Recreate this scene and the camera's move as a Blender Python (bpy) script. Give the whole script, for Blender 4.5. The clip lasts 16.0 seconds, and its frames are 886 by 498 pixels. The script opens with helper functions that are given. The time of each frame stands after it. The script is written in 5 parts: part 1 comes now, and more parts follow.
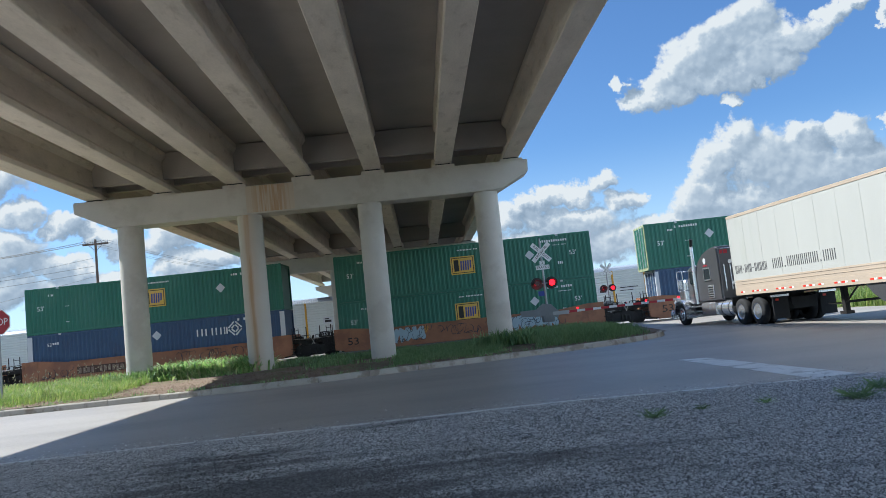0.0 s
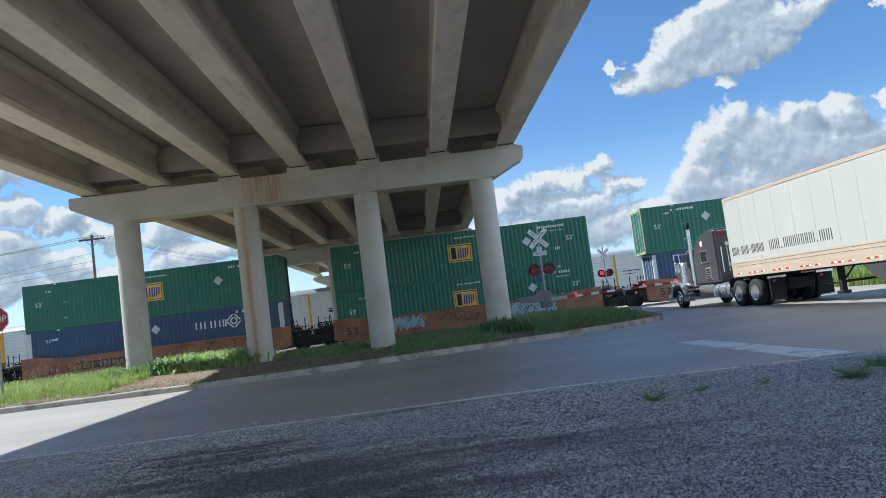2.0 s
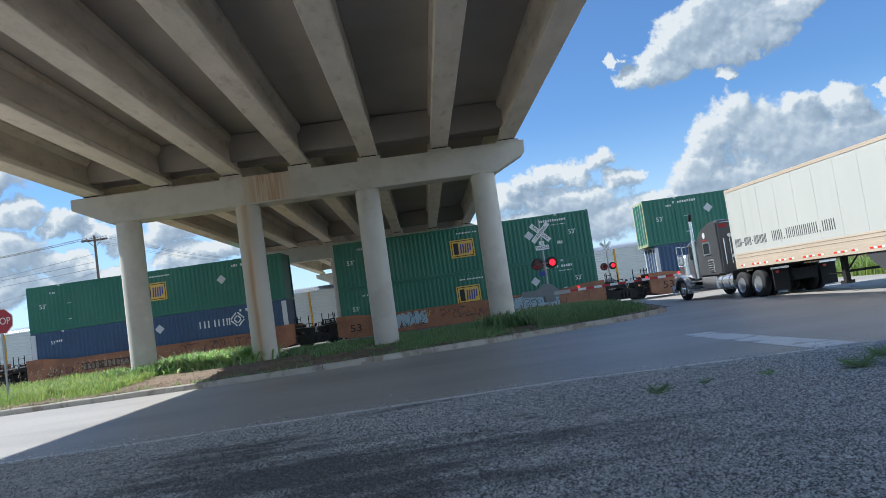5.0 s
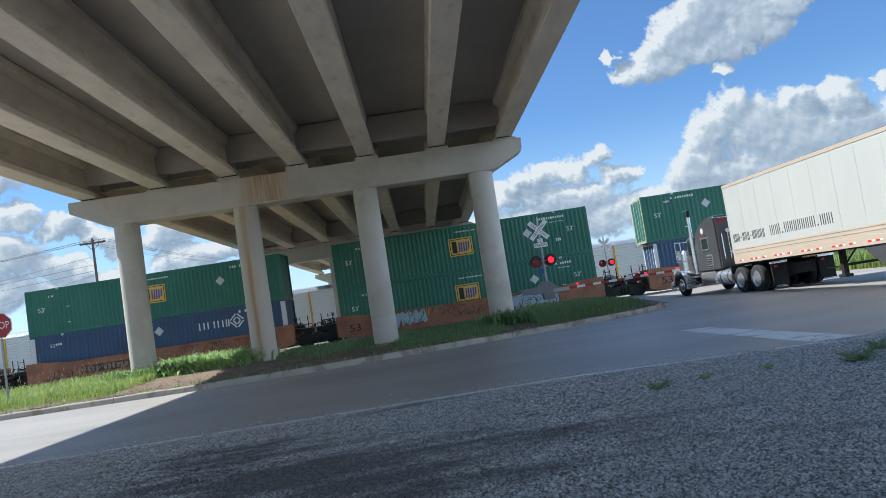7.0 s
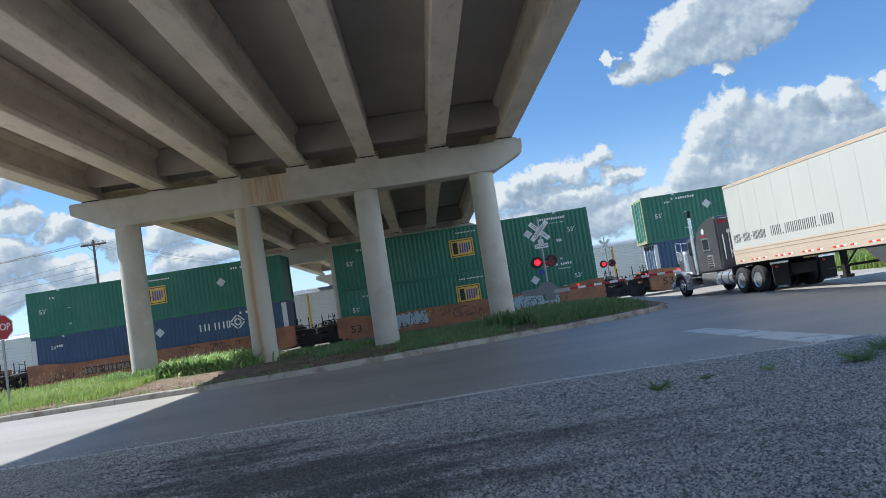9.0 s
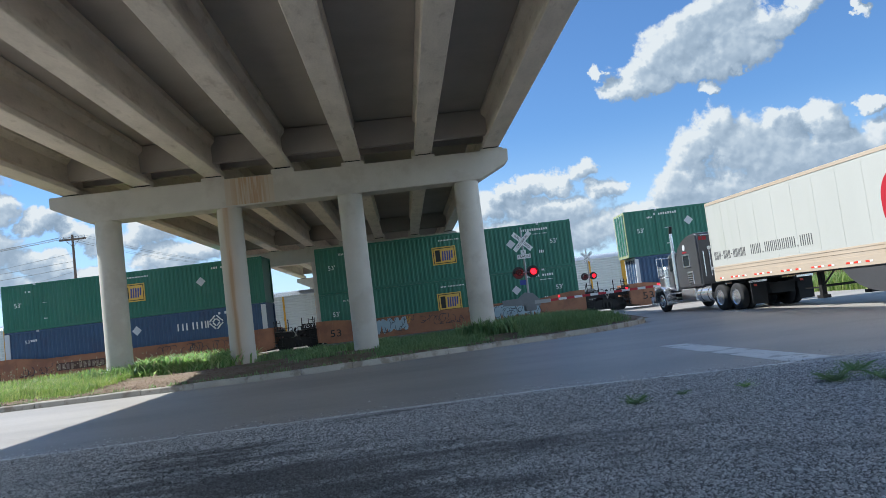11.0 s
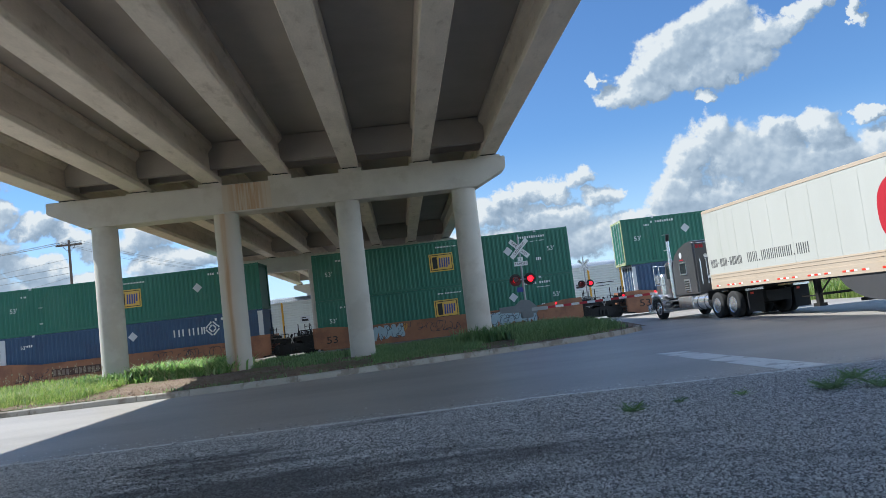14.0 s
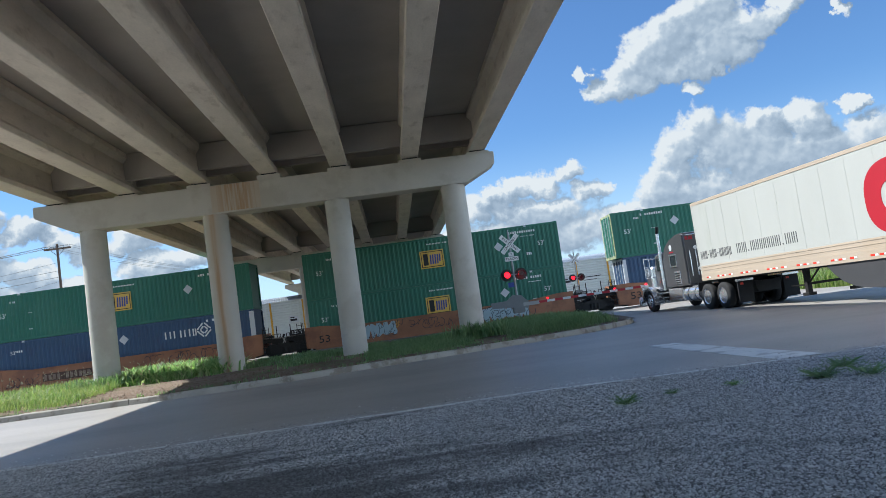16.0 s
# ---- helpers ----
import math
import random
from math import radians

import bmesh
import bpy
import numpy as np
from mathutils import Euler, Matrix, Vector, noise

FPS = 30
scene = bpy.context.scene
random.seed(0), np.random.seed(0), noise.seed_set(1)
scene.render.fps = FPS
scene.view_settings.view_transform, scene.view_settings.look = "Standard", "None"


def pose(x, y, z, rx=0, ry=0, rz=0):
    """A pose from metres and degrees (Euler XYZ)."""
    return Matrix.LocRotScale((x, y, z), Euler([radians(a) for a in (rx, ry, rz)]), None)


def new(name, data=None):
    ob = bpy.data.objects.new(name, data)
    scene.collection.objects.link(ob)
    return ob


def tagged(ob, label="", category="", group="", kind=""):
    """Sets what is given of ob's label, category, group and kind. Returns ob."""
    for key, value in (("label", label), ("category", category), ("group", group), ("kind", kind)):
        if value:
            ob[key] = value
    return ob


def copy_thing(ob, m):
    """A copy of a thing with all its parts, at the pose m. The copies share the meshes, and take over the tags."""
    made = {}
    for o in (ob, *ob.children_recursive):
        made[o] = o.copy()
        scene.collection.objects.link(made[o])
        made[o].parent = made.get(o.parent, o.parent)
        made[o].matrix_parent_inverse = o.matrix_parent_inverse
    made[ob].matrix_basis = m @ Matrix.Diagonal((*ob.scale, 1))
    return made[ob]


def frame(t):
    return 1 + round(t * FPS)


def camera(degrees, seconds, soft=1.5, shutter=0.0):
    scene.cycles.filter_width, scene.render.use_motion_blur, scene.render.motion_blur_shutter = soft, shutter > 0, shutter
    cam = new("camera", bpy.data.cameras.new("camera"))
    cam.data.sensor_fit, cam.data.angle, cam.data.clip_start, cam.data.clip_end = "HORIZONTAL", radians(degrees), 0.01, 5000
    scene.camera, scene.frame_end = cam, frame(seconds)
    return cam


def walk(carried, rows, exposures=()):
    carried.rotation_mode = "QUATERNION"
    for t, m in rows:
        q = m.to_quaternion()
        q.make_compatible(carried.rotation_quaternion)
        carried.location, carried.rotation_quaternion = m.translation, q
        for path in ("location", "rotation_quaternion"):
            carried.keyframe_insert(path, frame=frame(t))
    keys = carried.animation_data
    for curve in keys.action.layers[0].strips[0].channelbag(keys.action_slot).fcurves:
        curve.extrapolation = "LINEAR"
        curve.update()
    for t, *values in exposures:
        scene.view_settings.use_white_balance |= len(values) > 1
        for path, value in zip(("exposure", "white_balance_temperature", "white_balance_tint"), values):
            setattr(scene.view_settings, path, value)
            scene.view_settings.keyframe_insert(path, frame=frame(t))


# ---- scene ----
# the camera is held in the hand at one spot and only turns: seconds, yaw, tilt, roll in degrees
EYE = (0.0, 0.0, 1.35)
TURNS = [
    (0.0, -2.060, 5.477, -6.060), (0.5, -1.951, 5.796, -6.632), (1.0, -2.078, 5.426, -6.851),
    (1.5, -2.153, 4.932, -6.927), (2.0, -2.172, 4.555, -7.261), (2.5, -2.168, 4.444, -7.376),
    (3.0, -2.089, 4.620, -7.113), (3.5, -2.021, 4.565, -7.277), (4.0, -1.952, 4.272, -7.539),
    (6.5, -2.037, 4.241, -8.683), (7.0, -2.046, 4.136, -8.779), (7.5, -2.013, 4.031, -8.698),
    (8.0, -1.900, 3.993, -8.694), (8.5, -1.845, 4.031, -8.774), (9.0, -2.002, 4.223, -8.862),
    (11.5, -3.851, 4.814, -6.461), (12.0, -4.250, 5.035, -6.310), (12.5, -4.022, 5.001, -6.573),
    (13.0, -3.875, 4.974, -6.655), (13.5, -3.717, 5.043, -6.563), (14.0, -3.665, 5.084, -6.799),
    (14.5, -4.041, 5.018, -7.485), (15.0, -4.295, 4.872, -7.795), (15.5, -4.389, 4.777, -7.983),
    (16.0, -4.333, 4.741, -7.940)]


def aim(yaw, tilt, roll):
    return (Matrix.Translation(EYE) @ Matrix.Rotation(radians(yaw), 4, "Z")
            @ Matrix.Rotation(radians(90 + tilt), 4, "X") @ Matrix.Rotation(radians(roll), 4, "Z"))


cam = camera(60.66, 16.0, 0.6)
walk(cam, [(t, aim(a, b, c)) for t, a, b, c in TURNS], [(0.0, 2.20, 6150, 7), (16.0, 2.20, 6150, 7)])

# ---- light: one sun from the left and a little ahead, a blue sky with cumulus ----
SUN_TO = Vector((-0.784, 0.29, 0.98)).normalized()
sun = new("sun", bpy.data.lights.new("sun", "SUN"))
sun.data.energy, sun.data.angle, sun.data.color = 1.7, radians(0.6), (1.0, 0.975, 0.93)
sun.matrix_world = SUN_TO.to_track_quat("Z", "Y").to_matrix().to_4x4()


class Nodes:
    """Short hand for node trees."""

    def __init__(self, tree):
        self.tree = tree
        tree.nodes.clear()

    def put(self, kind, ins=None, **props):
        n = self.tree.nodes.new(kind)
        for k, v in props.items():
            setattr(n, k, v)
        for k, v in (ins or {}).items():
            self.wire(v, n.inputs[k])
        return n

    def wire(self, v, socket):
        if isinstance(v, bpy.types.NodeSocket):
            self.tree.links.new(v, socket)
        else:
            socket.default_value = v

    def math(self, op, a, b=0.0, clamp=False):
        n = self.put("ShaderNodeMath", {0: a, 1: b}, operation=op)
        n.use_clamp = clamp
        return n.outputs[0]

    def vec(self, op, a, b=(0, 0, 0)):
        n = self.put("ShaderNodeVectorMath", {0: a, 1: b}, operation=op)
        return n.outputs["Value"] if op in ("DOT_PRODUCT", "LENGTH", "DISTANCE") else n.outputs[0]

    def noise(self, vec, scale, detail=4.0, rough=0.55, lac=2.0):
        return self.put("ShaderNodeTexNoise", {"Vector": vec, "Scale": scale, "Detail": detail, "Roughness": rough, "Lacunarity": lac}).outputs[0]

    def span(self, v, a, b, lo=0.0, hi=1.0, smooth=True):
        n = self.put("ShaderNodeMapRange", {0: v, 1: a, 2: b, 3: lo, 4: hi})
        n.interpolation_type = "SMOOTHSTEP" if smooth else "LINEAR"
        return n.outputs[0]

    def mix(self, fac, a, b, blend="MIX"):
        n = self.put("ShaderNodeMix", data_type="RGBA", blend_type=blend)
        for v, s in ((fac, n.inputs[0]), (a, n.inputs[6]), (b, n.inputs[7])):
            self.wire(v, s)
        return n.outputs[2]

    def ramp(self, v, stops):
        n = self.put("ShaderNodeValToRGB", {0: v})
        e = n.color_ramp.elements
        while len(e) < len(stops):
            e.new(0.5)
        for k, (p, c) in zip(e, stops):
            k.position, k.color = p, (*c, 1)
        return n.outputs[0]


# cumulus heads as (azimuth right of +Y, elevation, half width, half height), degrees
CLOUDS = [
    (18.3, 14.4, 1.5, 0.9), (19.6, 15.1, 1.6, 1.2), (21.2, 16.0, 1.8, 1.5), (23.0, 16.9, 1.9, 1.7), (24.6, 17.9, 1.8, 1.6), (26.3, 18.4, 1.8, 1.5),
    (26.2, 16.4, 2.2, 1.4), (28.2, 17.0, 1.7, 1.3), (31.3, 17.1, 1.1, 0.8), (32.5, 17.7, 0.8, 0.7), (27.2, 15.4, 2.3, 1.2), (25.0, 15.1, 2.5, 1.3), (22.6, 14.9, 2.2, 1.0), (20.4, 14.3, 1.8, 0.8), (29.6, 16.6, 1.2, 0.9), (17.0, 15.7, 0.6, 0.5), (26.6, 14.4, 0.6, 0.5), (24.4, 13.3, 0.8, 0.6), (34.4, 16.6, 0.5, 1.2),
    (24.1, 10.6, 1.5, 1.6), (22.5, 8.8, 1.5, 1.9), (25.6, 8.8, 2.3, 2.4), (21.0, 6.8, 1.9, 1.5), (28.3, 10.1, 1.7, 1.1), (27.6, 8.0, 2.8, 2.3), (31.0, 9.6, 1.6, 1.2),
    (31.0, 7.4, 3.0, 1.8), (19.0, 5.4, 2.2, 1.1), (23.5, 5.0, 4.0, 2.4), (29.5, 5.0, 5.0, 2.4), (35.0, 7.0, 3.0, 2.2), (34.0, 10.0, 0.9, 0.6),
    (7.3, 7.2, 1.3, 1.0), (8.7, 7.8, 1.2, 0.9), (10.6, 8.3, 1.5, 0.9), (12.6, 8.5, 1.4, 0.9), (14.6, 9.0, 1.0, 1.0), (15.8, 7.4, 1.3, 0.8), (11.5, 6.4, 4.2, 1.3), (14.0, 4.6, 5.0, 1.5), (7.0, 4.6, 4.0, 1.5),
    (-27.0, 9.9, 1.7, 1.1), (-24.7, 9.1, 1.2, 1.0), (-22.6, 8.3, 1.4, 0.9), (-21.0, 7.6, 1.4, 1.0), (-28.2, 7.4, 2.6, 1.5), (-25.0, 6.3, 2.4, 1.0), (-17.8, 7.9, 2.0, 1.0), (-15.8, 6.2, 3.0, 1.0),
    (-29.5, 12.2, 3.0, 1.1), (-22.0, 4.6, 6.0, 1.5), (-31.0, 5.0, 5.0, 2.0), (-34.0, 10.0, 3.0, 2.0), (-44.0, 8.0, 6.0, 4.0), (-62.0, 9.0, 9.0, 5.0), (48.0, 12.0, 8.0, 7.0), (70.0, 18.0, 11.0, 10.0), (90.0, 30.0, 12.0, 8.0), (-80.0, 26.0, 12.0, 9.0), (160.0, 34.0, 16.0, 9.0), (-165.0, 30.0, 14.0, 9.0),
    # unseen cumulus beside and behind the eye, added as fill light
    (105.0, 13.0, 14.0, 9.0), (145.0, 15.0, 15.0, 10.0), (172.0, 12.0, 9.0, 8.0), (-110.0, 14.0, 16.0, 9.0), (-150.0, 15.0, 15.0, 10.0)]

world = bpy.data.worlds.new("world")
scene.world = world
world.use_nodes = True
w = Nodes(world.node_tree)
sky = w.put("ShaderNodeTexSky", sky_type="NISHITA", sun_disc=False, sun_elevation=math.asin(SUN_TO.z),
            sun_rotation=math.atan2(SUN_TO.x, SUN_TO.y), air_density=1.0, dust_density=0.3, ozone_density=2.5)
where = w.put("ShaderNodeTexCoord").outputs["Generated"]
xyz = w.put("ShaderNodeSeparateXYZ", {0: where})
az = w.math("MULTIPLY", w.math("ARCTAN2", xyz.outputs[0], xyz.outputs[1]), 57.2958)
el = w.math("MULTIPLY", w.math("ARCSINE", xyz.outputs[2]), 57.2958)
flat = w.put("ShaderNodeCombineXYZ", {0: az, 1: el}).outputs[0]
stir = w.put("ShaderNodeTexNoise", {"Vector": where, "Scale": 22.0, "Detail": 7.0, "Roughness": 0.62}).outputs[1]
flat = w.vec("ADD", flat, w.vec("MULTIPLY", w.vec("SUBTRACT", stir, (0.5, 0.5, 0.5)), (4.6, 3.4, 0)))


def heaps(at):
    """How deep a direction lies in the nearest cumulus heads."""
    out = None
    for a, e, rw, rh in CLOUDS:
        q = w.vec("MULTIPLY", w.vec("SUBTRACT", at, (a, e, 0)), (1 / rw, 1 / rh, 0))
        q = w.math("SUBTRACT", 1.0, w.vec("DOT_PRODUCT", q, q))
        out = q if out is None else w.put("ShaderNodeMath", {0: out, 1: q, 2: 0.3}, operation="SMOOTH_MAX").outputs[0]
    return w.math("MAXIMUM", out, -2.0)


field = heaps(flat)
ahead = heaps(w.vec("ADD", flat, (-0.55, 0.75, 0)))


def billow(place):
    """Rounded heads at three sizes."""
    out = None
    for scale, amount in ((30.0, 0.55), (75.0, 0.42), (170.0, 0.25)):
        warp = w.vec("ADD", place, w.vec("MULTIPLY", w.put("ShaderNodeTexNoise", {"Vector": place, "Scale": scale * 1.3, "Detail": 2.0}).outputs[1], (0.5 / scale, 0.5 / scale, 0.5 / scale)))
        v = w.put("ShaderNodeTexVoronoi", {"Vector": warp, "Scale": scale}, feature="SMOOTH_F1").outputs[0]
        v = w.math("MULTIPLY", w.math("SUBTRACT", 0.5, v), amount)
        out = v if out is None else w.math("ADD", out, v)
    return out


heads = billow(where)
wisps = w.math("MULTIPLY", w.math("SUBTRACT", w.noise(where, 42.0, 10.0, 0.66), 0.5), 1.35)
body = w.math("ADD", w.math("ADD", field, heads), wisps)
mask = w.span(body, -0.24, 0.46)
towards = (Vector((-0.45, 0.0, 0.9)).normalized() * 0.008)
relief = w.math("MULTIPLY", w.math("SUBTRACT", heads, billow(w.vec("ADD", where, tuple(towards)))), 0.8)
slope = w.math("MULTIPLY", w.math("SUBTRACT", w.math("MINIMUM", field, 0.75), w.math("MINIMUM", ahead, 0.75)), 0.78)
soft = w.math("MULTIPLY", w.math("SUBTRACT", w.noise(where, 16.0, 4.0), 0.5), 0.7)
shade = w.math("ADD", w.math("ADD", 0.47, w.math("ADD", relief, soft)), slope, clamp=True)
cloud = w.ramp(shade, [(0.0, (0.26, 0.335, 0.435)), (0.42, (0.36, 0.44, 0.545)), (0.72, (0.50, 0.57, 0.655)), (1.0, (0.73, 0.755, 0.78))])
cloud = w.mix(1.0, cloud, (3.75, 3.75, 3.7, 1), "MULTIPLY")
facing = w.vec("DOT_PRODUCT", where, tuple(Vector((SUN_TO.x, SUN_TO.y, 0)).normalized()))
unseen_gain = w.span(facing, -0.25, -0.85, 1.0, 4.6)      # lit side of cumulus out of view, brightened further as fill light
cloud = w.mix(1.0, cloud, w.put("ShaderNodeCombineColor", {0: unseen_gain, 1: unseen_gain, 2: unseen_gain}).outputs[0], "MULTIPLY")
haze = w.math("MULTIPLY", w.span(el, 13.0, -1.0), 0.60)
blue = w.mix(1.0, sky.outputs[0], (0.30, 0.395, 0.505, 1), "MULTIPLY")
clear = w.mix(haze, blue, (2.8, 3.5, 4.2, 1))
colour = w.mix(mask, clear, cloud)
w.put("ShaderNodeOutputWorld", {0: w.put("ShaderNodeBackground", {0: colour, 1: 0.064}).outputs[0]})

# ---- materials ----
def material(name, base, rough=0.6, metal=0.0, spread=0.25, scale=3.0, fine=60.0, bump=0.15, dist=0.004, second=None, amount=0.0, second_scale=1.2,
             edge=(0.5, 0.62), emit=0.0, vary=0.0, coat=0.0, stretch=(1, 1, 1), trans=0.0):
    """Colour with broad and fine variation, a second colour in patches, and fine relief."""
    m = bpy.data.materials.new(name)
    m.use_nodes = True
    n = Nodes(m.node_tree)
    place = n.put("ShaderNodeTexCoord").outputs["Object"]
    if stretch != (1, 1, 1):
        place = n.vec("MULTIPLY", place, stretch)
    broad, grain = n.noise(place, scale, 5.0), n.noise(place, fine, 3.0)
    v = n.math("ADD", n.math("MULTIPLY", n.math("SUBTRACT", broad, 0.5), spread * 2.2), n.math("MULTIPLY", n.math("SUBTRACT", grain, 0.5), spread * 1.2))
    if vary:
        v = n.math("ADD", v, n.math("MULTIPLY", n.math("SUBTRACT", n.put("ShaderNodeObjectInfo").outputs["Random"], 0.5), vary))
    lit = n.math("ADD", 1.0, v)
    col = n.mix(1.0, (*base, 1), n.put("ShaderNodeCombineColor", {0: lit, 1: lit, 2: lit}).outputs[0], "MULTIPLY")
    if second:
        patch = n.math("MULTIPLY", n.span(n.noise(n.vec("ADD", place, (7.3, 1.9, 4.1)), second_scale, 6.0, 0.62), edge[0], edge[1]), amount)
        col = n.mix(patch, col, (*second, 1))
    ins = {"Base Color": col, "Roughness": n.math("ADD", rough, n.math("MULTIPLY", n.math("SUBTRACT", grain, 0.5), 0.25), clamp=True), "Metallic": metal, "Coat Weight": coat}
    if bump:
        ins["Normal"] = n.put("ShaderNodeBump", {"Strength": bump, "Distance": dist, "Height": grain}).outputs[0]
    if emit:
        ins["Emission Color"], ins["Emission Strength"] = (*base, 1), emit
    if trans:
        ins["Transmission Weight"] = trans
    n.put("ShaderNodeOutputMaterial", {0: n.put("ShaderNodeBsdfPrincipled", ins).outputs[0]})
    return m


CONCRETE = material("concrete", (0.56, 0.525, 0.47), 0.85, 0, 0.16, 0.9, 45, 0.25, 0.006, (0.40, 0.35, 0.29), 0.35, 0.8)
CONCRETE_GIRDER = material("girder concrete", (0.66, 0.59, 0.50), 0.85, 0, 0.22, 1.8, 26, 0.3, 0.006, (0.36, 0.29, 0.22), 0.5, 3.2, (0.54, 0.72), stretch=(1, 0.35, 1))
# a darker tone than the girders, for deck and diaphragms
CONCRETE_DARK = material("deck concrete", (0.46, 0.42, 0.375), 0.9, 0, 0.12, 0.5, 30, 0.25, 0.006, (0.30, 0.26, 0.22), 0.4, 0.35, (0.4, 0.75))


def streaked(name, centre, width, wander, many):
    """Concrete with rust runs down the face that looks to -y: one broad run, or several thin ones."""
    m = bpy.data.materials.new(name)
    m.use_nodes = True
    n = Nodes(m.node_tree)
    place = n.put("ShaderNodeTexCoord").outputs["Object"]
    at = n.put("ShaderNodeSeparateXYZ", {0: place})
    broad, grain = n.noise(place, 0.9, 5.0), n.noise(place, 45.0, 3.0)
    v = n.math("ADD", 0.86, n.math("ADD", n.math("MULTIPLY", broad, 0.2), n.math("MULTIPLY", grain, 0.1)))
    col = n.mix(1.0, (0.56, 0.515, 0.45, 1), n.put("ShaderNodeCombineColor", {0: v, 1: v, 2: v}).outputs[0], "MULTIPLY")
    sway = n.math("MULTIPLY", n.math("SUBTRACT", n.noise(n.vec("MULTIPLY", place, (0, 0, 1)), 0.55, 4.0), 0.5), wander)
    off = n.math("ABSOLUTE", n.math("SUBTRACT", n.math("SUBTRACT", at.outputs[0], centre), sway))
    run = n.span(off, width, width * 0.15)
    ragged = n.span(n.noise(n.vec("MULTIPLY", place, (9, 9, 0.35)), 1.6 if many else 1.0, 5.0), 0.40, 0.60)
    run = n.math("MULTIPLY", run, n.math("ADD", 0.1 if many else 0.45, n.math("MULTIPLY", ragged, 0.75 if many else 0.45)))
    run = n.math("MULTIPLY", run, n.span(at.outputs[1], 0.05, -0.15))
    col = n.mix(run, col, (0.40, 0.215, 0.10, 1))
    wash = n.math("MULTIPLY", n.span(off, width * 2.6, width * 0.5), 0.35)
    col = n.mix(wash, col, (0.50, 0.36, 0.23, 1))
    bump = n.put("ShaderNodeBump", {"Strength": 0.25, "Distance": 0.006, "Height": grain}).outputs[0]
    n.put("ShaderNodeOutputMaterial", {0: n.put("ShaderNodeBsdfPrincipled", {"Base Color": col, "Roughness": 0.85, "Normal": bump}).outputs[0]})
    return m


RUSTY_COLUMN = streaked("rust-streaked column concrete", -6.05, 0.15, 0.16, False)
RUSTY_CAP = streaked("rust-streaked cap concrete", -5.10, 1.0, 0.1, True)
KERB_MAT = material("kerb concrete", (0.42, 0.39, 0.34), 0.9, 0, 0.25, 1.2, 50, 0.3, 0.006, (0.20, 0.16, 0.12), 0.7, 1.8)
ASPHALT = material("pale worn asphalt", (0.325, 0.298, 0.27), 0.44, 0, 0.44, 0.30, 34, 0.8, 0.012, (0.39, 0.36, 0.325), 0.7, 0.35, (0.42, 0.66), stretch=(0.45, 1, 1))
GRAVEL_BED = material("gravel bed", (0.15, 0.145, 0.14), 0.9, 0, 0.55, 0.35, 38, 0.8, 0.02, (0.06, 0.056, 0.054), 0.85, 0.16, (0.50, 0.66))
PAINT_WHITE = material("worn road paint", (0.74, 0.74, 0.72), 0.6, 0, 0.2, 3, 60, 0.2, 0.003, (0.28, 0.27, 0.26), 0.6, 2.0, (0.52, 0.62))
SOIL = material("bare soil", (0.19, 0.135, 0.095), 0.95, 0, 0.35, 1.2, 40, 0.6, 0.02, (0.10, 0.12, 0.04), 0.8, 0.6, (0.45, 0.6))
DRY_GROUND = material("dry field", (0.36, 0.30, 0.20), 0.95, 0, 0.3, 0.1, 10, 0.4, 0.02, (0.14, 0.22, 0.05), 0.9, 0.05, (0.40, 0.55))
BALLAST = material("ballast", (0.20, 0.18, 0.16), 0.95, 0, 0.5, 1.0, 30, 0.8, 0.03)


def leafage(name, base, second, glow):
    """Leaves that let light through."""
    m = bpy.data.materials.new(name)
    m.use_nodes = True
    n = Nodes(m.node_tree)
    place = n.put("ShaderNodeTexCoord").outputs["Object"]
    r = n.put("ShaderNodeNewGeometry").outputs["Random Per Island"]
    col = n.mix(n.span(n.math("ADD", n.math("MULTIPLY", n.noise(place, 0.7, 4.0), 0.6), n.math("MULTIPLY", r, 0.5)), 0.35, 0.8), (*base, 1), (*second, 1))
    skin = n.put("ShaderNodeBsdfPrincipled", {"Base Color": col, "Roughness": 0.5}).outputs[0]
    thin = n.put("ShaderNodeBsdfTranslucent", {0: n.mix(1.0, col, (1.25, 1.3, 0.75, 1), "MULTIPLY")}).outputs[0]
    n.put("ShaderNodeOutputMaterial", {0: n.put("ShaderNodeMixShader", {0: glow, 1: skin, 2: thin}).outputs[0]})
    return m


GRASS = leafage("grass", (0.15, 0.26, 0.08), (0.34, 0.38, 0.18), 0.5)
# the pale second colour paints sunlit gleam onto the broad leaves
GRASS_LUSH = leafage("broad green leaves partly paled as sunlit", (0.17, 0.33, 0.11), (0.50, 0.60, 0.36), 0.5)
GRASS_DARK = leafage("rank dark grass", (0.13, 0.235, 0.11), (0.25, 0.34, 0.18), 0.4)
SEED = material("dry seed heads", (0.42, 0.36, 0.22), 0.8, 0, 0.3, 3, 40, 0.0)
GREEN = material("green container paint", (0.026, 0.160, 0.108), 0.45, 0, 0.18, 0.5, 30, 0.08, 0.003, (0.048, 0.18, 0.125), 0.6, 0.4, vary=0.1)
BLUE = material("dark blue container paint", (0.036, 0.083, 0.165), 0.45, 0, 0.2, 0.6, 30, 0.08, 0.003, (0.04, 0.065, 0.13), 0.6, 0.5)
# end frame of a green container: sunlight painted in as pale yellow-green
LIT_FRAME = material("green frame paled as sunlit", (0.40, 0.42, 0.24), 0.6, 0, 0.2, 2, 40, 0.1, 0.003, (0.16, 0.27, 0.15), 0.7, 1.4)
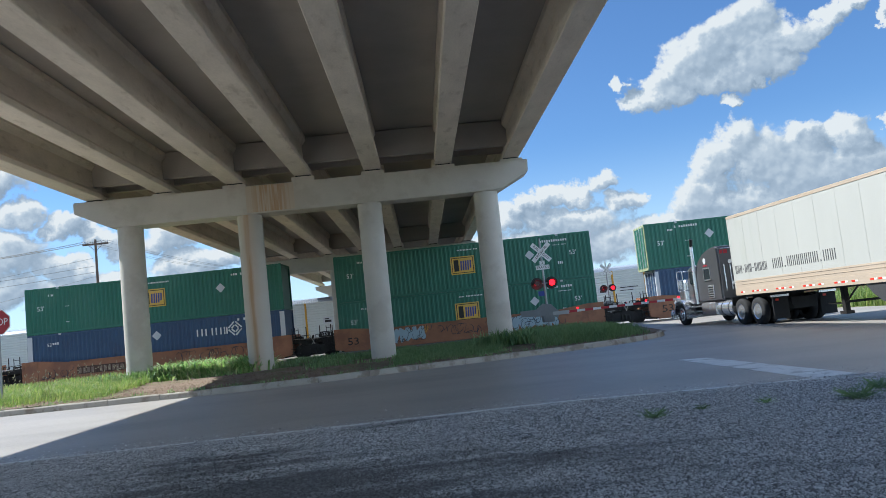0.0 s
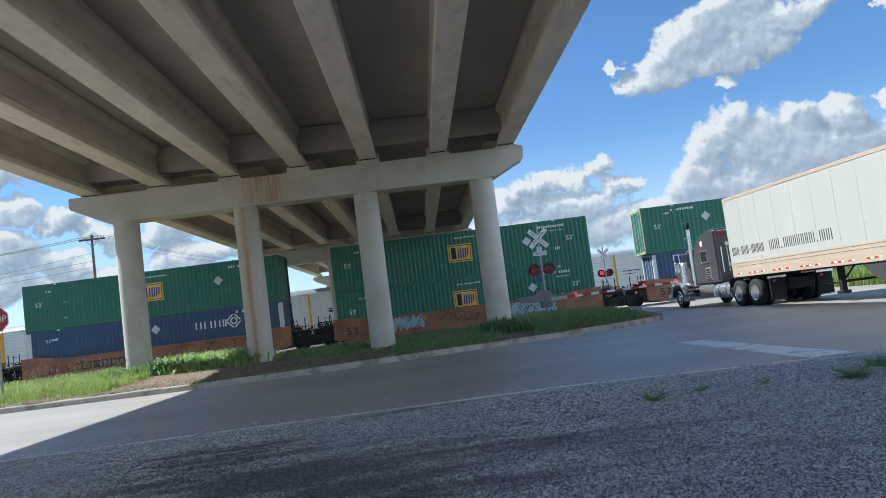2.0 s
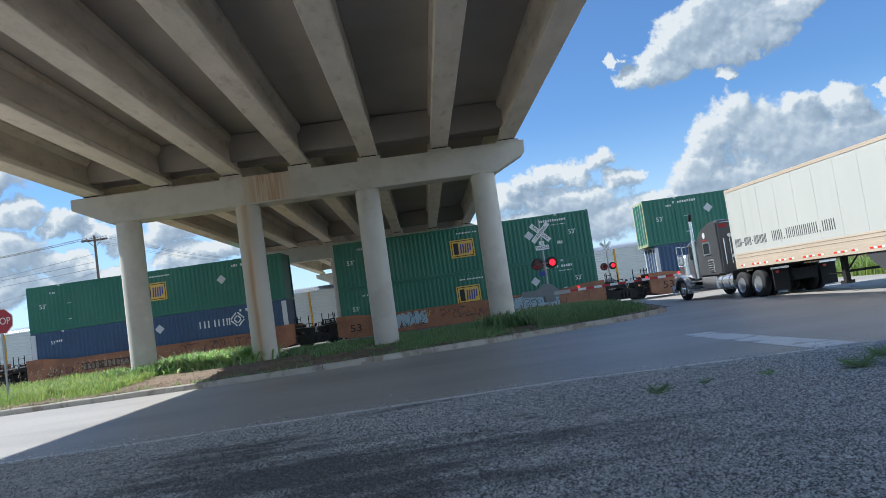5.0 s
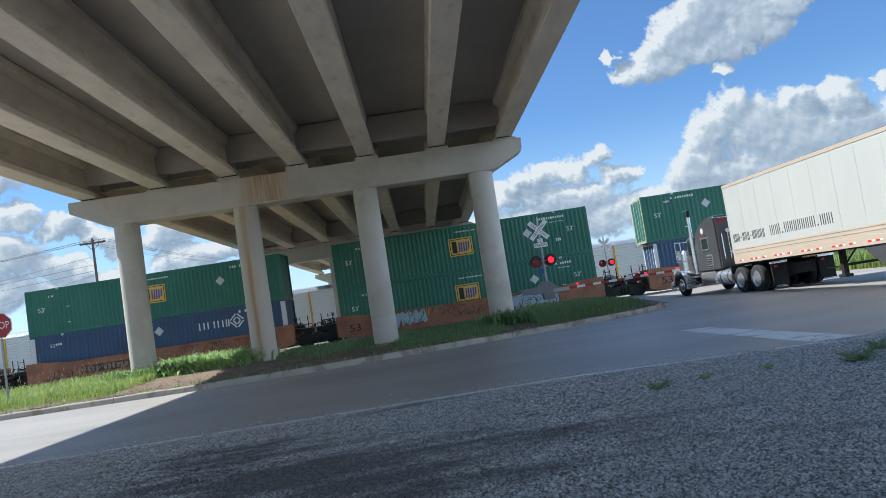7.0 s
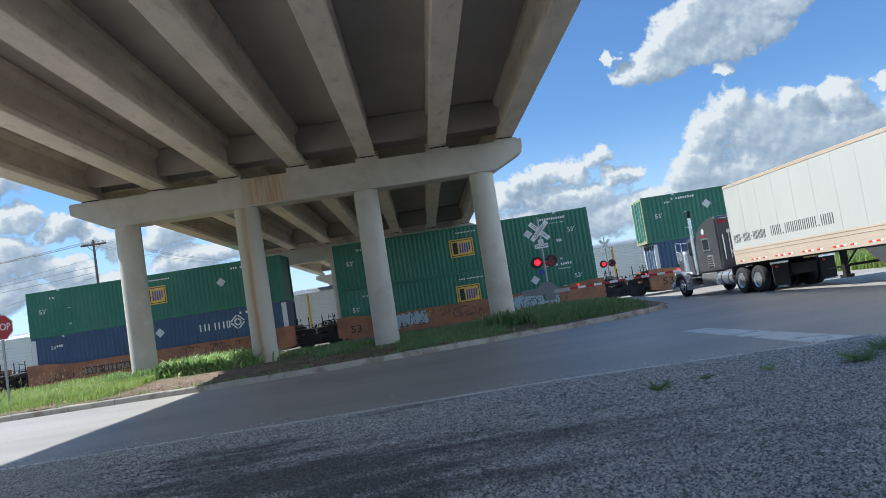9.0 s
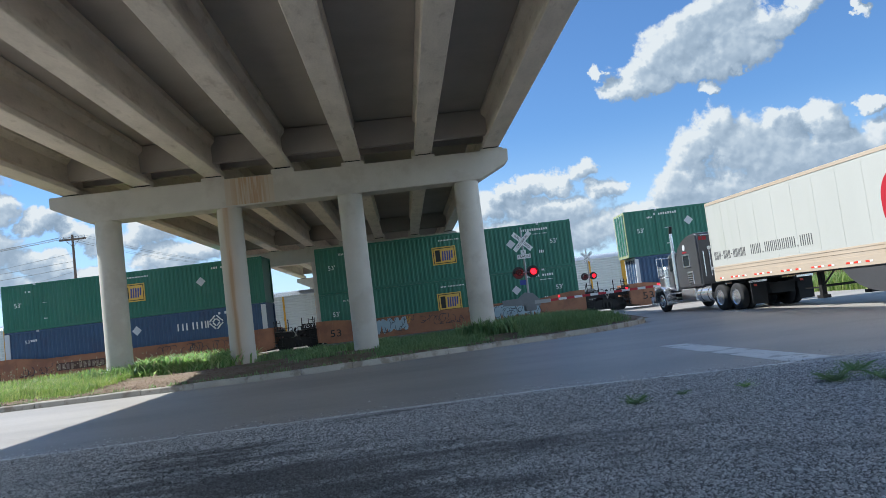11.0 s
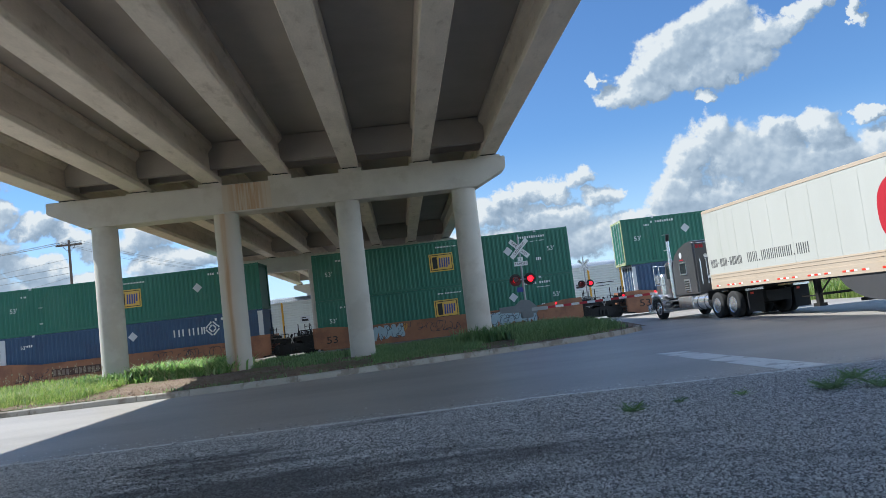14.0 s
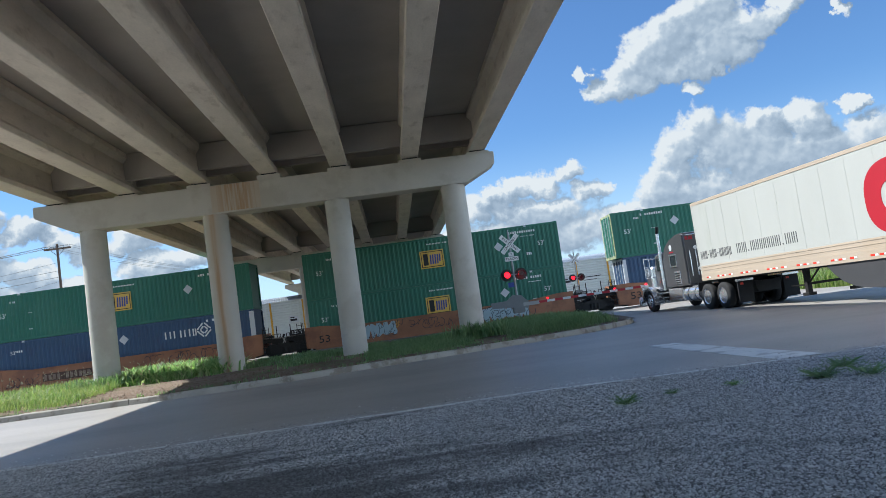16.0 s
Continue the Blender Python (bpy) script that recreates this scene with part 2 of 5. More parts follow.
LIGHT_GREY = material("light grey paint", (0.60, 0.62, 0.64), 0.5, 0, 0.1, 2, 40, 0.05)
WELL = material("faded orange-brown car paint", (0.33, 0.145, 0.075), 0.65, 0, 0.3, 0.8, 35, 0.15, 0.003, (0.20, 0.09, 0.055), 0.7, 0.9, (0.45, 0.62))
BOGIE = material("black greasy iron", (0.022, 0.020, 0.019), 0.65, 0.2, 0.3, 5, 50, 0.2)
STEEL = material("rail steel", (0.35, 0.32, 0.29), 0.35, 0.9, 0.2, 4, 40, 0.1, 0.002, (0.16, 0.09, 0.05), 0.6, 3)
WHITE = material("white lettering paint", (0.78, 0.79, 0.78), 0.6, 0, 0.08, 4, 60, 0.0)
BLACK = material("black paint", (0.015, 0.015, 0.016), 0.5, 0, 0.2, 4, 60, 0.05)
LOGO_YELLOW = material("yellow plate paint", (0.72, 0.46, 0.08), 0.55, 0, 0.12, 2, 60, 0.05, 0.002, (0.5, 0.38, 0.2), 0.5, 3)
LOGO_BLUE = material("blue plate paint", (0.03, 0.06, 0.30), 0.55, 0, 0.1, 2, 60, 0.0)
YELLOW = material("yellow rack paint", (0.66, 0.36, 0.035), 0.55, 0, 0.14, 0.6, 40, 0.08, 0.003, (0.50, 0.28, 0.05), 0.6, 0.8)
RACK_WHITE = material("galvanised rack panel", (0.68, 0.71, 0.68), 0.5, 0.1, 0.1, 0.5, 30, 0.05, 0.003, (0.55, 0.56, 0.50), 0.6, 0.6)
RACK_ROOF = material("galvanised rack roof", (0.42, 0.46, 0.52), 0.45, 0.3, 0.14, 0.6, 30, 0.05)
TRAILER = material("white trailer panel", (0.50, 0.505, 0.475), 0.38, 0, 0.06, 0.7, 30, 0.03, 0.002, (0.38, 0.41, 0.34), 0.55, 0.55, (0.54, 0.74), stretch=(1, 1, 0.22))
TRAILER_LOW = material("dusty lower trailer panel", (0.50, 0.41, 0.32), 0.5, 0, 0.1, 0.8, 30, 0.05, 0.002, (0.48, 0.38, 0.28), 0.6, 0.9)
RED_PAINT = material("red sign paint", (0.46, 0.02, 0.035), 0.45, 0, 0.06, 2, 40, 0.0)
RED_TAPE = material("red reflective tape", (0.75, 0.05, 0.03), 0.3, 0, 0.1, 10, 60, 0.0)
CAB_GREY = material("dark grey cab paint", (0.105, 0.104, 0.110), 0.32, 0.3, 0.1, 1.5, 40, 0.02, 0.001, coat=0.6)
CHROME = material("polished chrome", (0.84, 0.85, 0.87), 0.20, 0.82, 0.02, 3, 6, 0.0)
RUBBER = material("tyre rubber", (0.022, 0.022, 0.023), 0.85, 0, 0.25, 6, 60, 0.2)
GLASS_DARK = material("dark window glass", (0.03, 0.035, 0.04), 0.05, 0, 0.02, 2, 10, 0.0)
GALV = material("galvanised post", (0.36, 0.37, 0.38), 0.45, 0.6, 0.15, 3, 40, 0.05)
GATE_GREY = material("dull grey gate casing", (0.20, 0.215, 0.225), 0.6, 0.1, 0.2, 3, 40, 0.08)
SIGN_RED = material("stop sign red", (0.36, 0.022, 0.032), 0.45, 0, 0.08, 2, 40, 0.0)
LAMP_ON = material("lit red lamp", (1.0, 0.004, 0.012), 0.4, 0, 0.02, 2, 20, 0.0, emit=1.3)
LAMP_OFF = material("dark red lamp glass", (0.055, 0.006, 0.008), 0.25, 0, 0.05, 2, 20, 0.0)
TIMBER = material("weathered pole timber", (0.15, 0.11, 0.085), 0.9, 0, 0.3, 2, 40, 0.3, 0.005, stretch=(6, 6, 0.4))
WIRE = material("black cable", (0.02, 0.02, 0.02), 0.6, 0, 0.1, 2, 10, 0.0)
GRAFFITI = material("pale blue spray paint", (0.36, 0.47, 0.52), 0.6, 0, 0.12, 2, 30, 0.0)
GRAFFITI_DARK = material("dark spray paint", (0.03, 0.035, 0.05), 0.6, 0, 0.2, 2, 30, 0.0)
GRAFFITI_ORANGE = material("orange spray paint", (0.55, 0.27, 0.06), 0.6, 0, 0.12, 2, 30, 0.0)
LEAF_FAR = material("far foliage", (0.05, 0.085, 0.03), 0.8, 0, 0.5, 0.3, 3, 0, 0)
DULL_WHITE = material("dull faded marks", (0.24, 0.17, 0.13), 0.7, 0, 0.25, 3, 40, 0.0)
LETTER_GREY = material("dark grey lettering", (0.085, 0.085, 0.09), 0.6, 0, 0.15, 3, 40, 0.0)
BOARD = material("darkened board paint", (0.10, 0.052, 0.036), 0.7, 0, 0.3, 3, 40, 0.0)
DEBRIS = material("dry leaf litter and clods", (0.17, 0.12, 0.085), 0.95, 0, 0.6, 4, 30, 0.3)


# ---- mesh helpers ----
def box(bm, x0, x1, y0, y1, z0, z1, bevel=0.0):
    m = Matrix.LocRotScale(((x0 + x1) / 2, (y0 + y1) / 2, (z0 + z1) / 2), None, (abs(x1 - x0), abs(y1 - y0), abs(z1 - z0)))
    r = bmesh.ops.create_cube(bm, size=1.0, matrix=m)
    if bevel:
        edges = {e for v in r["verts"] for e in v.link_edges}
        bmesh.ops.bevel(bm, geom=list(edges), offset=bevel, segments=2, affect="EDGES")
    return bm


def boxes(*rows, bevel=0.0):
    bm = bmesh.new()
    for r in rows:
        box(bm, *r, bevel=bevel)
    return bm


def rod(bm, a, b, r0, r1=None, seg=12):
    a, b = Vector(a), Vector(b)
    d = b - a
    m = Matrix.Translation((a + b) / 2) @ d.to_track_quat("Z", "Y").to_matrix().to_4x4()
    bmesh.ops.create_cone(bm, cap_ends=True, segments=seg, radius1=r0, radius2=r0 if r1 is None else r1, depth=d.length, matrix=m)
    return bm


def rods(*rows, seg=12):
    bm = bmesh.new()
    for r in rows:
        rod(bm, *r, seg=seg)
    return bm


def prism(bm, poly, axis, a, b):
    """A closed outline carried along an axis from a to b. axis x: outline in y, z; y: in x, z; z: in x, y."""
    put = {"x": lambda p, s: (s, p[0], p[1]), "y": lambda p, s: (p[0], s, p[1]), "z": lambda p, s: (p[0], p[1], s)}[axis]
    lo, hi = [bm.verts.new(put(p, a)) for p in poly], [bm.verts.new(put(p, b)) for p in poly]
    faces = [bm.faces.new(lo), bm.faces.new(hi[::-1])]
    for i in range(len(poly)):
        j = (i + 1) % len(poly)
        faces.append(bm.faces.new((lo[i], hi[i], hi[j], lo[j])))
    bmesh.ops.recalc_face_normals(bm, faces=faces)
    return bm


def prisms(*rows):
    bm = bmesh.new()
    for r in rows:
        prism(bm, *r)
    return bm


def mesh_of(name, bm, mat, smooth=False):
    me = bpy.data.meshes.new(name)
    bm.to_mesh(me)
    bm.free()
    me.materials.append(mat)
    if smooth:
        for p in me.polygons:
            p.use_smooth = True
        me.set_sharp_from_angle(angle=radians(35))
    return me


def part(name, bm, mat, parent, label="", smooth=False, at=None):
    ob = new(name, mesh_of(name, bm, mat, smooth))
    ob.parent = parent
    if at is not None:
        ob.matrix_basis = at
    return tagged(ob, label)


def twin(name, src, parent, m):
    """Another part on the mesh of src."""
    ob = new(name, src.data)
    ob.parent = parent
    ob.matrix_basis = m
    return ob


def thing(name, m, label, category, group="", kind=""):
    ob = new(name)
    ob.matrix_basis = m
    return tagged(ob, label, category, group, kind)


def setting(name, bm, mat, label="", category="", smooth=False):
    return tagged(new(name, mesh_of(name, bm, mat, smooth)), label, category, kind="structure")


def stuff(name, verts, faces, mats, label, category):
    me = bpy.data.meshes.new(name)
    me.from_pydata(verts, [], faces)
    me.materials.append(mats)
    return tagged(new(name, me), label, category, kind="stuff")


def letters(name, text, size, mat, parent, m, depth=0.004, width=1.0, label=""):
    """Flat raised writing with the built-in font, its middle at m, read along x, upright along y."""
    cu = bpy.data.curves.new(name, "FONT")
    cu.body, cu.size, cu.align_x, cu.align_y, cu.extrude, cu.resolution_u = text, size, "CENTER", "CENTER", depth, 3
    tmp = new(name + "_outline", cu)
    me = bpy.data.meshes.new_from_object(tmp.evaluated_get(bpy.context.evaluated_depsgraph_get()))
    bpy.data.objects.remove(tmp)
    me.transform(Matrix.Diagonal((width, 1, 1, 1)))
    me.materials.clear()
    me.materials.append(mat)
    ob = new(name, me)
    ob.parent, ob.matrix_basis = parent, m
    return tagged(ob, label)


FACING = Matrix.Rotation(radians(90), 4, "X")     # upright, read from the -y side


def wall_mark(x, y, z, turn=0.0):
    return Matrix.Translation((x, y, z)) @ FACING @ Matrix.Rotation(radians(turn), 4, "Z")


# ---- ground, road, island ----
setting("ground", boxes((-2500, 2500, -2500, 2500, -1.0, -0.06)), DRY_GROUND, "flat dry field with patches of green", "ground")
KERB_LINE = [(-70, 22.0), (-30, 22.2), (-16, 22.25), (-12, 22.2), (-8, 21.95), (-5.5, 21.75), (-3.6, 21.9), (-1.0, 22.7), (1.6, 23.5), (4.4, 24.25), (6.5, 25.25), (7.7, 26.2),
             (8.6, 27.4), (9.2, 29.0), (9.5, 31.0), (9.6, 34.0), (9.2, 38.0), (8.7, 43.5)]
road_outline = [(-90, 10.9), (-6, 10.95), (2, 11.0), (5, 10.4), (9, 10.0), (20, 9.6), (90, 9.6), (90, 29.0), (30, 30.2), (22.5, 31.2), (20.6, 33.5),
                (20.3, 40), (20.3, 140), (8.7, 140), (8.7, 43.5)] + KERB_LINE[::-1][1:] + [(-90, 22.0)]
setting("road", prisms((road_outline, "z", -0.3, 0.0)), ASPHALT, "worn grey asphalt road at a level crossing", "road")
gravel_outline = [(-90, -40), (90, -40), (90, 9.55), (20, 9.55), (9, 9.95), (5, 10.35), (2, 10.95), (-6, 10.9), (-90, 10.85)]
setting("gravel_lot", prisms((gravel_outline, "z", -0.3, 0.012)), GRAVEL_BED, "dark grey loose gravel lot with damp patches", "gravel")


def curve_y(x):
    pts = KERB_LINE[:13]
    if x <= pts[0][0]:
        return pts[0][1]
    for (a, b), (c, d) in zip(pts, pts[1:]):
        if x <= c:
            return b + (d - b) * (x - a) / (c - a)
    return pts[-1][1]


def island_height(x, y):
    """Height of the soil behind the kerb."""
    d = y - curve_y(min(x, 9.0))
    rise = 0.16 + 0.14 * min(max((d - 0.6) / 4.0, 0), 1) + (0.07 * min(max(d / 2.0, 0), 1) if x < -11 else 0.07 * min(max(d / 2.0, 0), 1) * max(0, min(1, (-8.5 - x) / 2.5)))
    if y > 38:
        rise += (0.02 - rise) * min((y - 38) / 6.0, 1)
    return rise + 0.04 * noise.noise((x * 0.6, y * 0.6, 0))


bm = bmesh.new()
xs = [-70 + i * 1.0 for i in range(40)] + [-30 + i * 0.5 for i in range(79)]
rows_n = 44
grid = []
for x in xs:
    y0 = curve_y(x) + 0.15
    line = []
    for j in range(rows_n):
        s = j / (rows_n - 1)
        y = y0 + (43.9 - y0) * s ** 1.5
        line.append(bm.verts.new((x, y, island_height(x, y))))
    grid.append(line)
for a, b in zip(grid, grid[1:]):
    for j in range(rows_n - 1):
        bm.faces.new((a[j], b[j], b[j + 1], a[j + 1]))
setting("island_soil", bm, SOIL, "bare trodden soil behind the kerb", "soil", smooth=True)
setting("ballast_bed", prisms(([(43.0, -0.06), (44.6, 0.0), (88.0, 0.0), (90, -0.06)], "x", -160, 8.6), ([(43.9, -0.06), (44.6, 0.0), (88.0, 0.0), (90, -0.06)], "x", 20.4, 160)), BALLAST,
        "grey-brown railway ballast", "ballast")

# kerb in separate cast lengths with open joints
kerb = thing("kerb", pose(0, 0, 0), "pale worn concrete kerb round the island", "kerb", kind="structure")


def along(line, step):
    """Even stations on a broken line."""
    out, left = [Vector(line[0])], step
    for a, b in zip(line, line[1:]):
        a, b = Vector(a), Vector(b)
        length, pos = (b - a).length, 0.0
        while pos + left <= length:
            pos += left
            out.append(a.lerp(b, pos / length))
            left = step
        left -= length - pos
    return out


smooth_line = []
for i, p in enumerate(KERB_LINE[1:-1]):
    a, b, c = (Vector(q) for q in KERB_LINE[i:i + 3])
    smooth_line += [(a * 0.12 + b * 0.76 + c * 0.12)[:], ]
stations = along(smooth_line, 0.75)
for i in range(0, len(stations) - 2, 2):
    bm = bmesh.new()
    ring = []
    for k, p in enumerate(stations[i:i + 3]):
        t = (stations[min(i + k + 1, len(stations) - 1)] - stations[max(i + k - 1, 0)]).normalized()
        q = Vector((-t.y, t.x))
        if k == 2:
            p = p - t * 0.015
        h = 0.165 + random.uniform(-0.008, 0.008)
        ring.append([bm.verts.new((*(p + q * u), z)) for u, z in ((-0.02, -0.05), (0.0, h - 0.03), (0.03, h), (0.17, h), (0.18, -0.05))])
    for a, b in zip(ring, ring[1:]):
        for u in range(4):
            bm.faces.new((a[u], b[u], b[u + 1], a[u + 1]))
    bm.faces.new(ring[0][::-1]), bm.faces.new(ring[-1])
    bmesh.ops.recalc_face_normals(bm, faces=bm.faces)
    part("kerb_stone", bm, KERB_MAT, kerb)

# road paint
bm = bmesh.new()
prism(bm, [(5.40, 16.4), (5.95, 16.2), (6.15, 9.9), (5.45, 10.1)], "z", 0.0, 0.004)
setting("stop_line", bm, PAINT_WHITE, "worn white stop line on the asphalt", "road marking")
setting("edge_line", prisms(([(-60, 11.34), (-6, 11.34), (2, 11.36), (4.5, 10.9), (7.0, 10.6), (7.0, 10.5), (4.5, 10.76), (2, 11.2), (-6, 11.18), (-60, 11.18)], "z", 0.0, 0.004)), PAINT_WHITE, "thin worn pale line at the edge of the asphalt", "road marking")

# ---- overpass ----
GIRDER_X = (-11.47, -8.95, -6.38, -3.86, -1.30, 1.32, 3.85)
SEAT_Z = (7.07, 7.12, 7.18, 7.24, 7.20, 7.16, 7.14)
COLUMN_X = (-10.38, -6.0, -1.55, 2.80)
BENTS = (-4.0, 28.0, 56.0, 90.0)


def bent(y, stained):
    b = thing("bridge_bent", pose(0, y, 0), "pale concrete bridge bent with cap and four round columns", "bridge support", "bents under the overpass", "structure")
    cap = [(-12.2, 7.02), (-12.2, 6.62), (-10.9, 5.98), (3.3, 5.98), (4.42, 6.55), (4.45, 7.02)]
    bm = bmesh.new()
    prism(bm, cap, "y", -0.5, 0.5)
    bmesh.ops.bevel(bm, geom=bm.edges[:], offset=0.03, segments=2, affect="EDGES")
    part("cap", bm, CONCRETE, b)
    for x, z in zip(GIRDER_X, SEAT_Z):
        part("bearing_seat", boxes((x - 0.42, x + 0.42, -0.47, 0.47, 7.0, z - 0.05), bevel=0.01), CONCRETE, b)
        part("bearing_pad", boxes((x - 0.28, x + 0.28, 0.08, 0.40, z - 0.05, z), (x - 0.28, x + 0.28, -0.40, -0.08, z - 0.05, z)), BLACK, b)
    for i, x in enumerate(COLUMN_X):
        bm = bmesh.new()
        rod(bm, (x, 0, -0.4), (x, 0, 6.0), 0.457, 0.45, 40)
        part("column", bm, RUSTY_COLUMN if stained and i == 1 else CONCRETE, b, "rust-streaked concrete column" if stained and i == 1 else "", smooth=True)
    if stained:
        part("stain_face", boxes((-5.98, -4.22, -0.506, -0.4, 6.03, 7.0)), RUSTY_CAP, b, "rust-streaked patch of the cap")
    return b


for y in BENTS:
    bent(y, y == 28.0)


def girder_outline(x, z):
    half = [(0.32, 0.0), (0.33, 0.16), (0.12, 0.36), (0.10, 1.02), (0.25, 1.20), (0.25, 1.37)]
    return [(x + a, z + b) for a, b in half] + [(x - a, z + b) for a, b in half[::-1]]


for y0, y1 in zip(BENTS, BENTS[1:]):
    s = thing("bridge_span", pose(0, 0, 0), "concrete overpass span of seven girders under a deck", "bridge span", "spans of the overpass", "structure")
    for x, z in zip(GIRDER_X, SEAT_Z):
        bm = bmesh.new()
        prism(bm, girder_outline(x, z), "y", y0 + 0.03, y1 - 0.03)
        bmesh.ops.bevel(bm, geom=[e for e in bm.edges if abs(e.verts[0].co.y - e.verts[1].co.y) > 1 and e.verts[0].co.z < z + 0.01], offset=0.02, segments=1, affect="EDGES")
        part("girder", bm, CONCRETE_GIRDER, s)
    bm = bmesh.new()
    top = [(x, z + 1.37) for x, z in zip(GIRDER_X, SEAT_Z)]
    outline = [(-13.40, 8.40)] + [(x, z + 0.02) for x, z in top] + [(4.95, 8.44), (4.95, 8.68), (-13.40, 8.66)]
    prism(bm, outline, "y", y0 + 0.01, y1 - 0.01)
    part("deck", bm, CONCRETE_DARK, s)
    for (xa, za), (xb, zb) in zip(top, top[1:]):
        for yd in (y0 + 0.6, y1 - 0.6):
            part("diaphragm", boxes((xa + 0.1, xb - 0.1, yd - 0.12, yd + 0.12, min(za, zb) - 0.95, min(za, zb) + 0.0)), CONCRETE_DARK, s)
    part("parapet", boxes((-13.40, -13.10, y0, y1, 8.66, 10.1), bevel=0.02), CONCRETE, s)
    part("parapet", boxes((4.65, 4.95, y0, y1, 8.68, 10.1), bevel=0.02), CONCRETE, s)

# ---- the standing container train ----
TRAIN = Matrix.Translation((1.671, 47.36, 0.0)) @ Matrix.Rotation(radians(-2.02), 4, "Z")
CONTAINER_H = 2.90
shared = {}


def corrugated(x0, x1, z0, z1, y, pitch, deep, sign=1):
    """A pressed steel wall in the x-z plane at y, ribs towards -y."""
    bm = bmesh.new()
    n = int(round((x1 - x0) / pitch))
    step = (x1 - x0) / n
    prof = []
    for i in range(n):
        a = x0 + i * step
        prof += [(a, 0), (a + step * 0.34, 0), (a + step * 0.5, deep), (a + step * 0.84, deep)]
    prof.append((x1, 0))
    lo = [bm.verts.new((x, y + d * sign, z0)) for x, d in prof]
    hi = [bm.verts.new((x, y + d * sign, z1)) for x, d in prof]
    for i in range(len(prof) - 1):
        bm.faces.new((lo[i], lo[i + 1], hi[i + 1], hi[i]))
    return bm


def container(x0, z0, length, mat, label, group="containers on the standing train", door=None):
    c = thing("freight_container", TRAIN @ Matrix.Translation((x0, 0, z0)), label, "container", group)
    L, H, D = length, CONTAINER_H, 2.59
    key = (length, mat.name)
    if key not in shared:
        shared[key] = (mesh_of("side_wall", corrugated(0.16, L - 0.16, 0.16, H - 0.12, 0.012, 0.272, 0.036), mat),
                       mesh_of("shell", boxes((0.05, L - 0.05, 0.06, D - 0.02, 0.004, H - 0.012)), mat))
    for name, me in zip(("side_wall", "shell"), shared[key]):
        o = new(name, me)
        o.parent = c
    part("top_rail", boxes((0.1, L - 0.1, 0.0, 0.06, H - 0.12, H - 0.005), bevel=0.01), mat, c)
    part("bottom_rail", boxes((0.1, L - 0.1, 0.0, 0.06, 0.01, 0.16), bevel=0.01), mat, c)
    for x in (0.0, L - 0.16):
        part("corner_post", boxes((x, x + 0.16, 0.0, 0.14, 0.1, H - 0.1), bevel=0.01), mat, c)
        part("corner_post", boxes((x, x + 0.16, D - 0.14, D, 0.1, H - 0.1), bevel=0.01), mat, c)
        for z in (0.0, H - 0.12):
            part("corner_casting", boxes((x - 0.005, x + 0.175, -0.006, 0.16, z, z + 0.125), bevel=0.012), mat, c)
    # stiffening posts at the lifting points of a long box
    if L > 13:
        for x in (1.98, L - 2.12):
            part("lifting_post", boxes((x, x + 0.14, -0.004, 0.05, 0.12, H - 0.1), bevel=0.008), mat, c)
            part("lifting_casting", boxes((x - 0.02, x + 0.16, -0.008, 0.12, H - 0.12, H + 0.006), bevel=0.01), LIGHT_GREY, c, "worn pale lifting casting")
    # end walls with recessed panels
    endm = door or mat
    for x, s in ((0.0, -1), (L, 1)):
        part("end_frame", boxes((x - 0.02, x + 0.02, 0.05, D - 0.05, 0.02, 0.2), (x - 0.02, x + 0.02, 0.05, D - 0.05, H - 0.16, H - 0.02),
                                (x - 0.02, x + 0.02, 0.0, 0.16, 0.1, H - 0.1), (x - 0.02, x + 0.02, D - 0.16, D, 0.1, H - 0.1)), endm, c)
        if door:
            for i in range(4):
                yb = 0.38 + i * 0.6
                part("lock_rod", rods(((x + s * 0.06, yb, 0.12), (x + s * 0.06, yb, H - 0.1), 0.022), seg=8), LIGHT_GREY, c)
            for y in (0.2, 1.32):
                part("door_leaf", boxes((x - 0.03, x + 0.03, y, y + 1.05, 0.2, H - 0.16), bevel=0.01), mat, c)
    return c


def marks(c, rows):
    """Short painted code lines: x, z, length, height, number of signs."""
    for x, z, length, height, n in rows:
        step = length / n
        for i in range(n):
            if random.random() < 0.9:
                part("code_mark", boxes((x + i * step, x + (i + 0.62) * step, -0.008, 0.004, z, z + height * random.uniform(0.8, 1.0))), WHITE, c)


def diamond(c, x, z, size=0.42, mat=None):
    bm = bmesh.new()
    box(bm, -size / 2, size / 2, -0.012, 0.0, -size / 2, size / 2)
    part("placard_holder", bm, mat or LIGHT_GREY, c, "grey diamond placard holder", at=Matrix.Translation((x, 0.0, z)) @ Matrix.Rotation(radians(45), 4, "Y"))


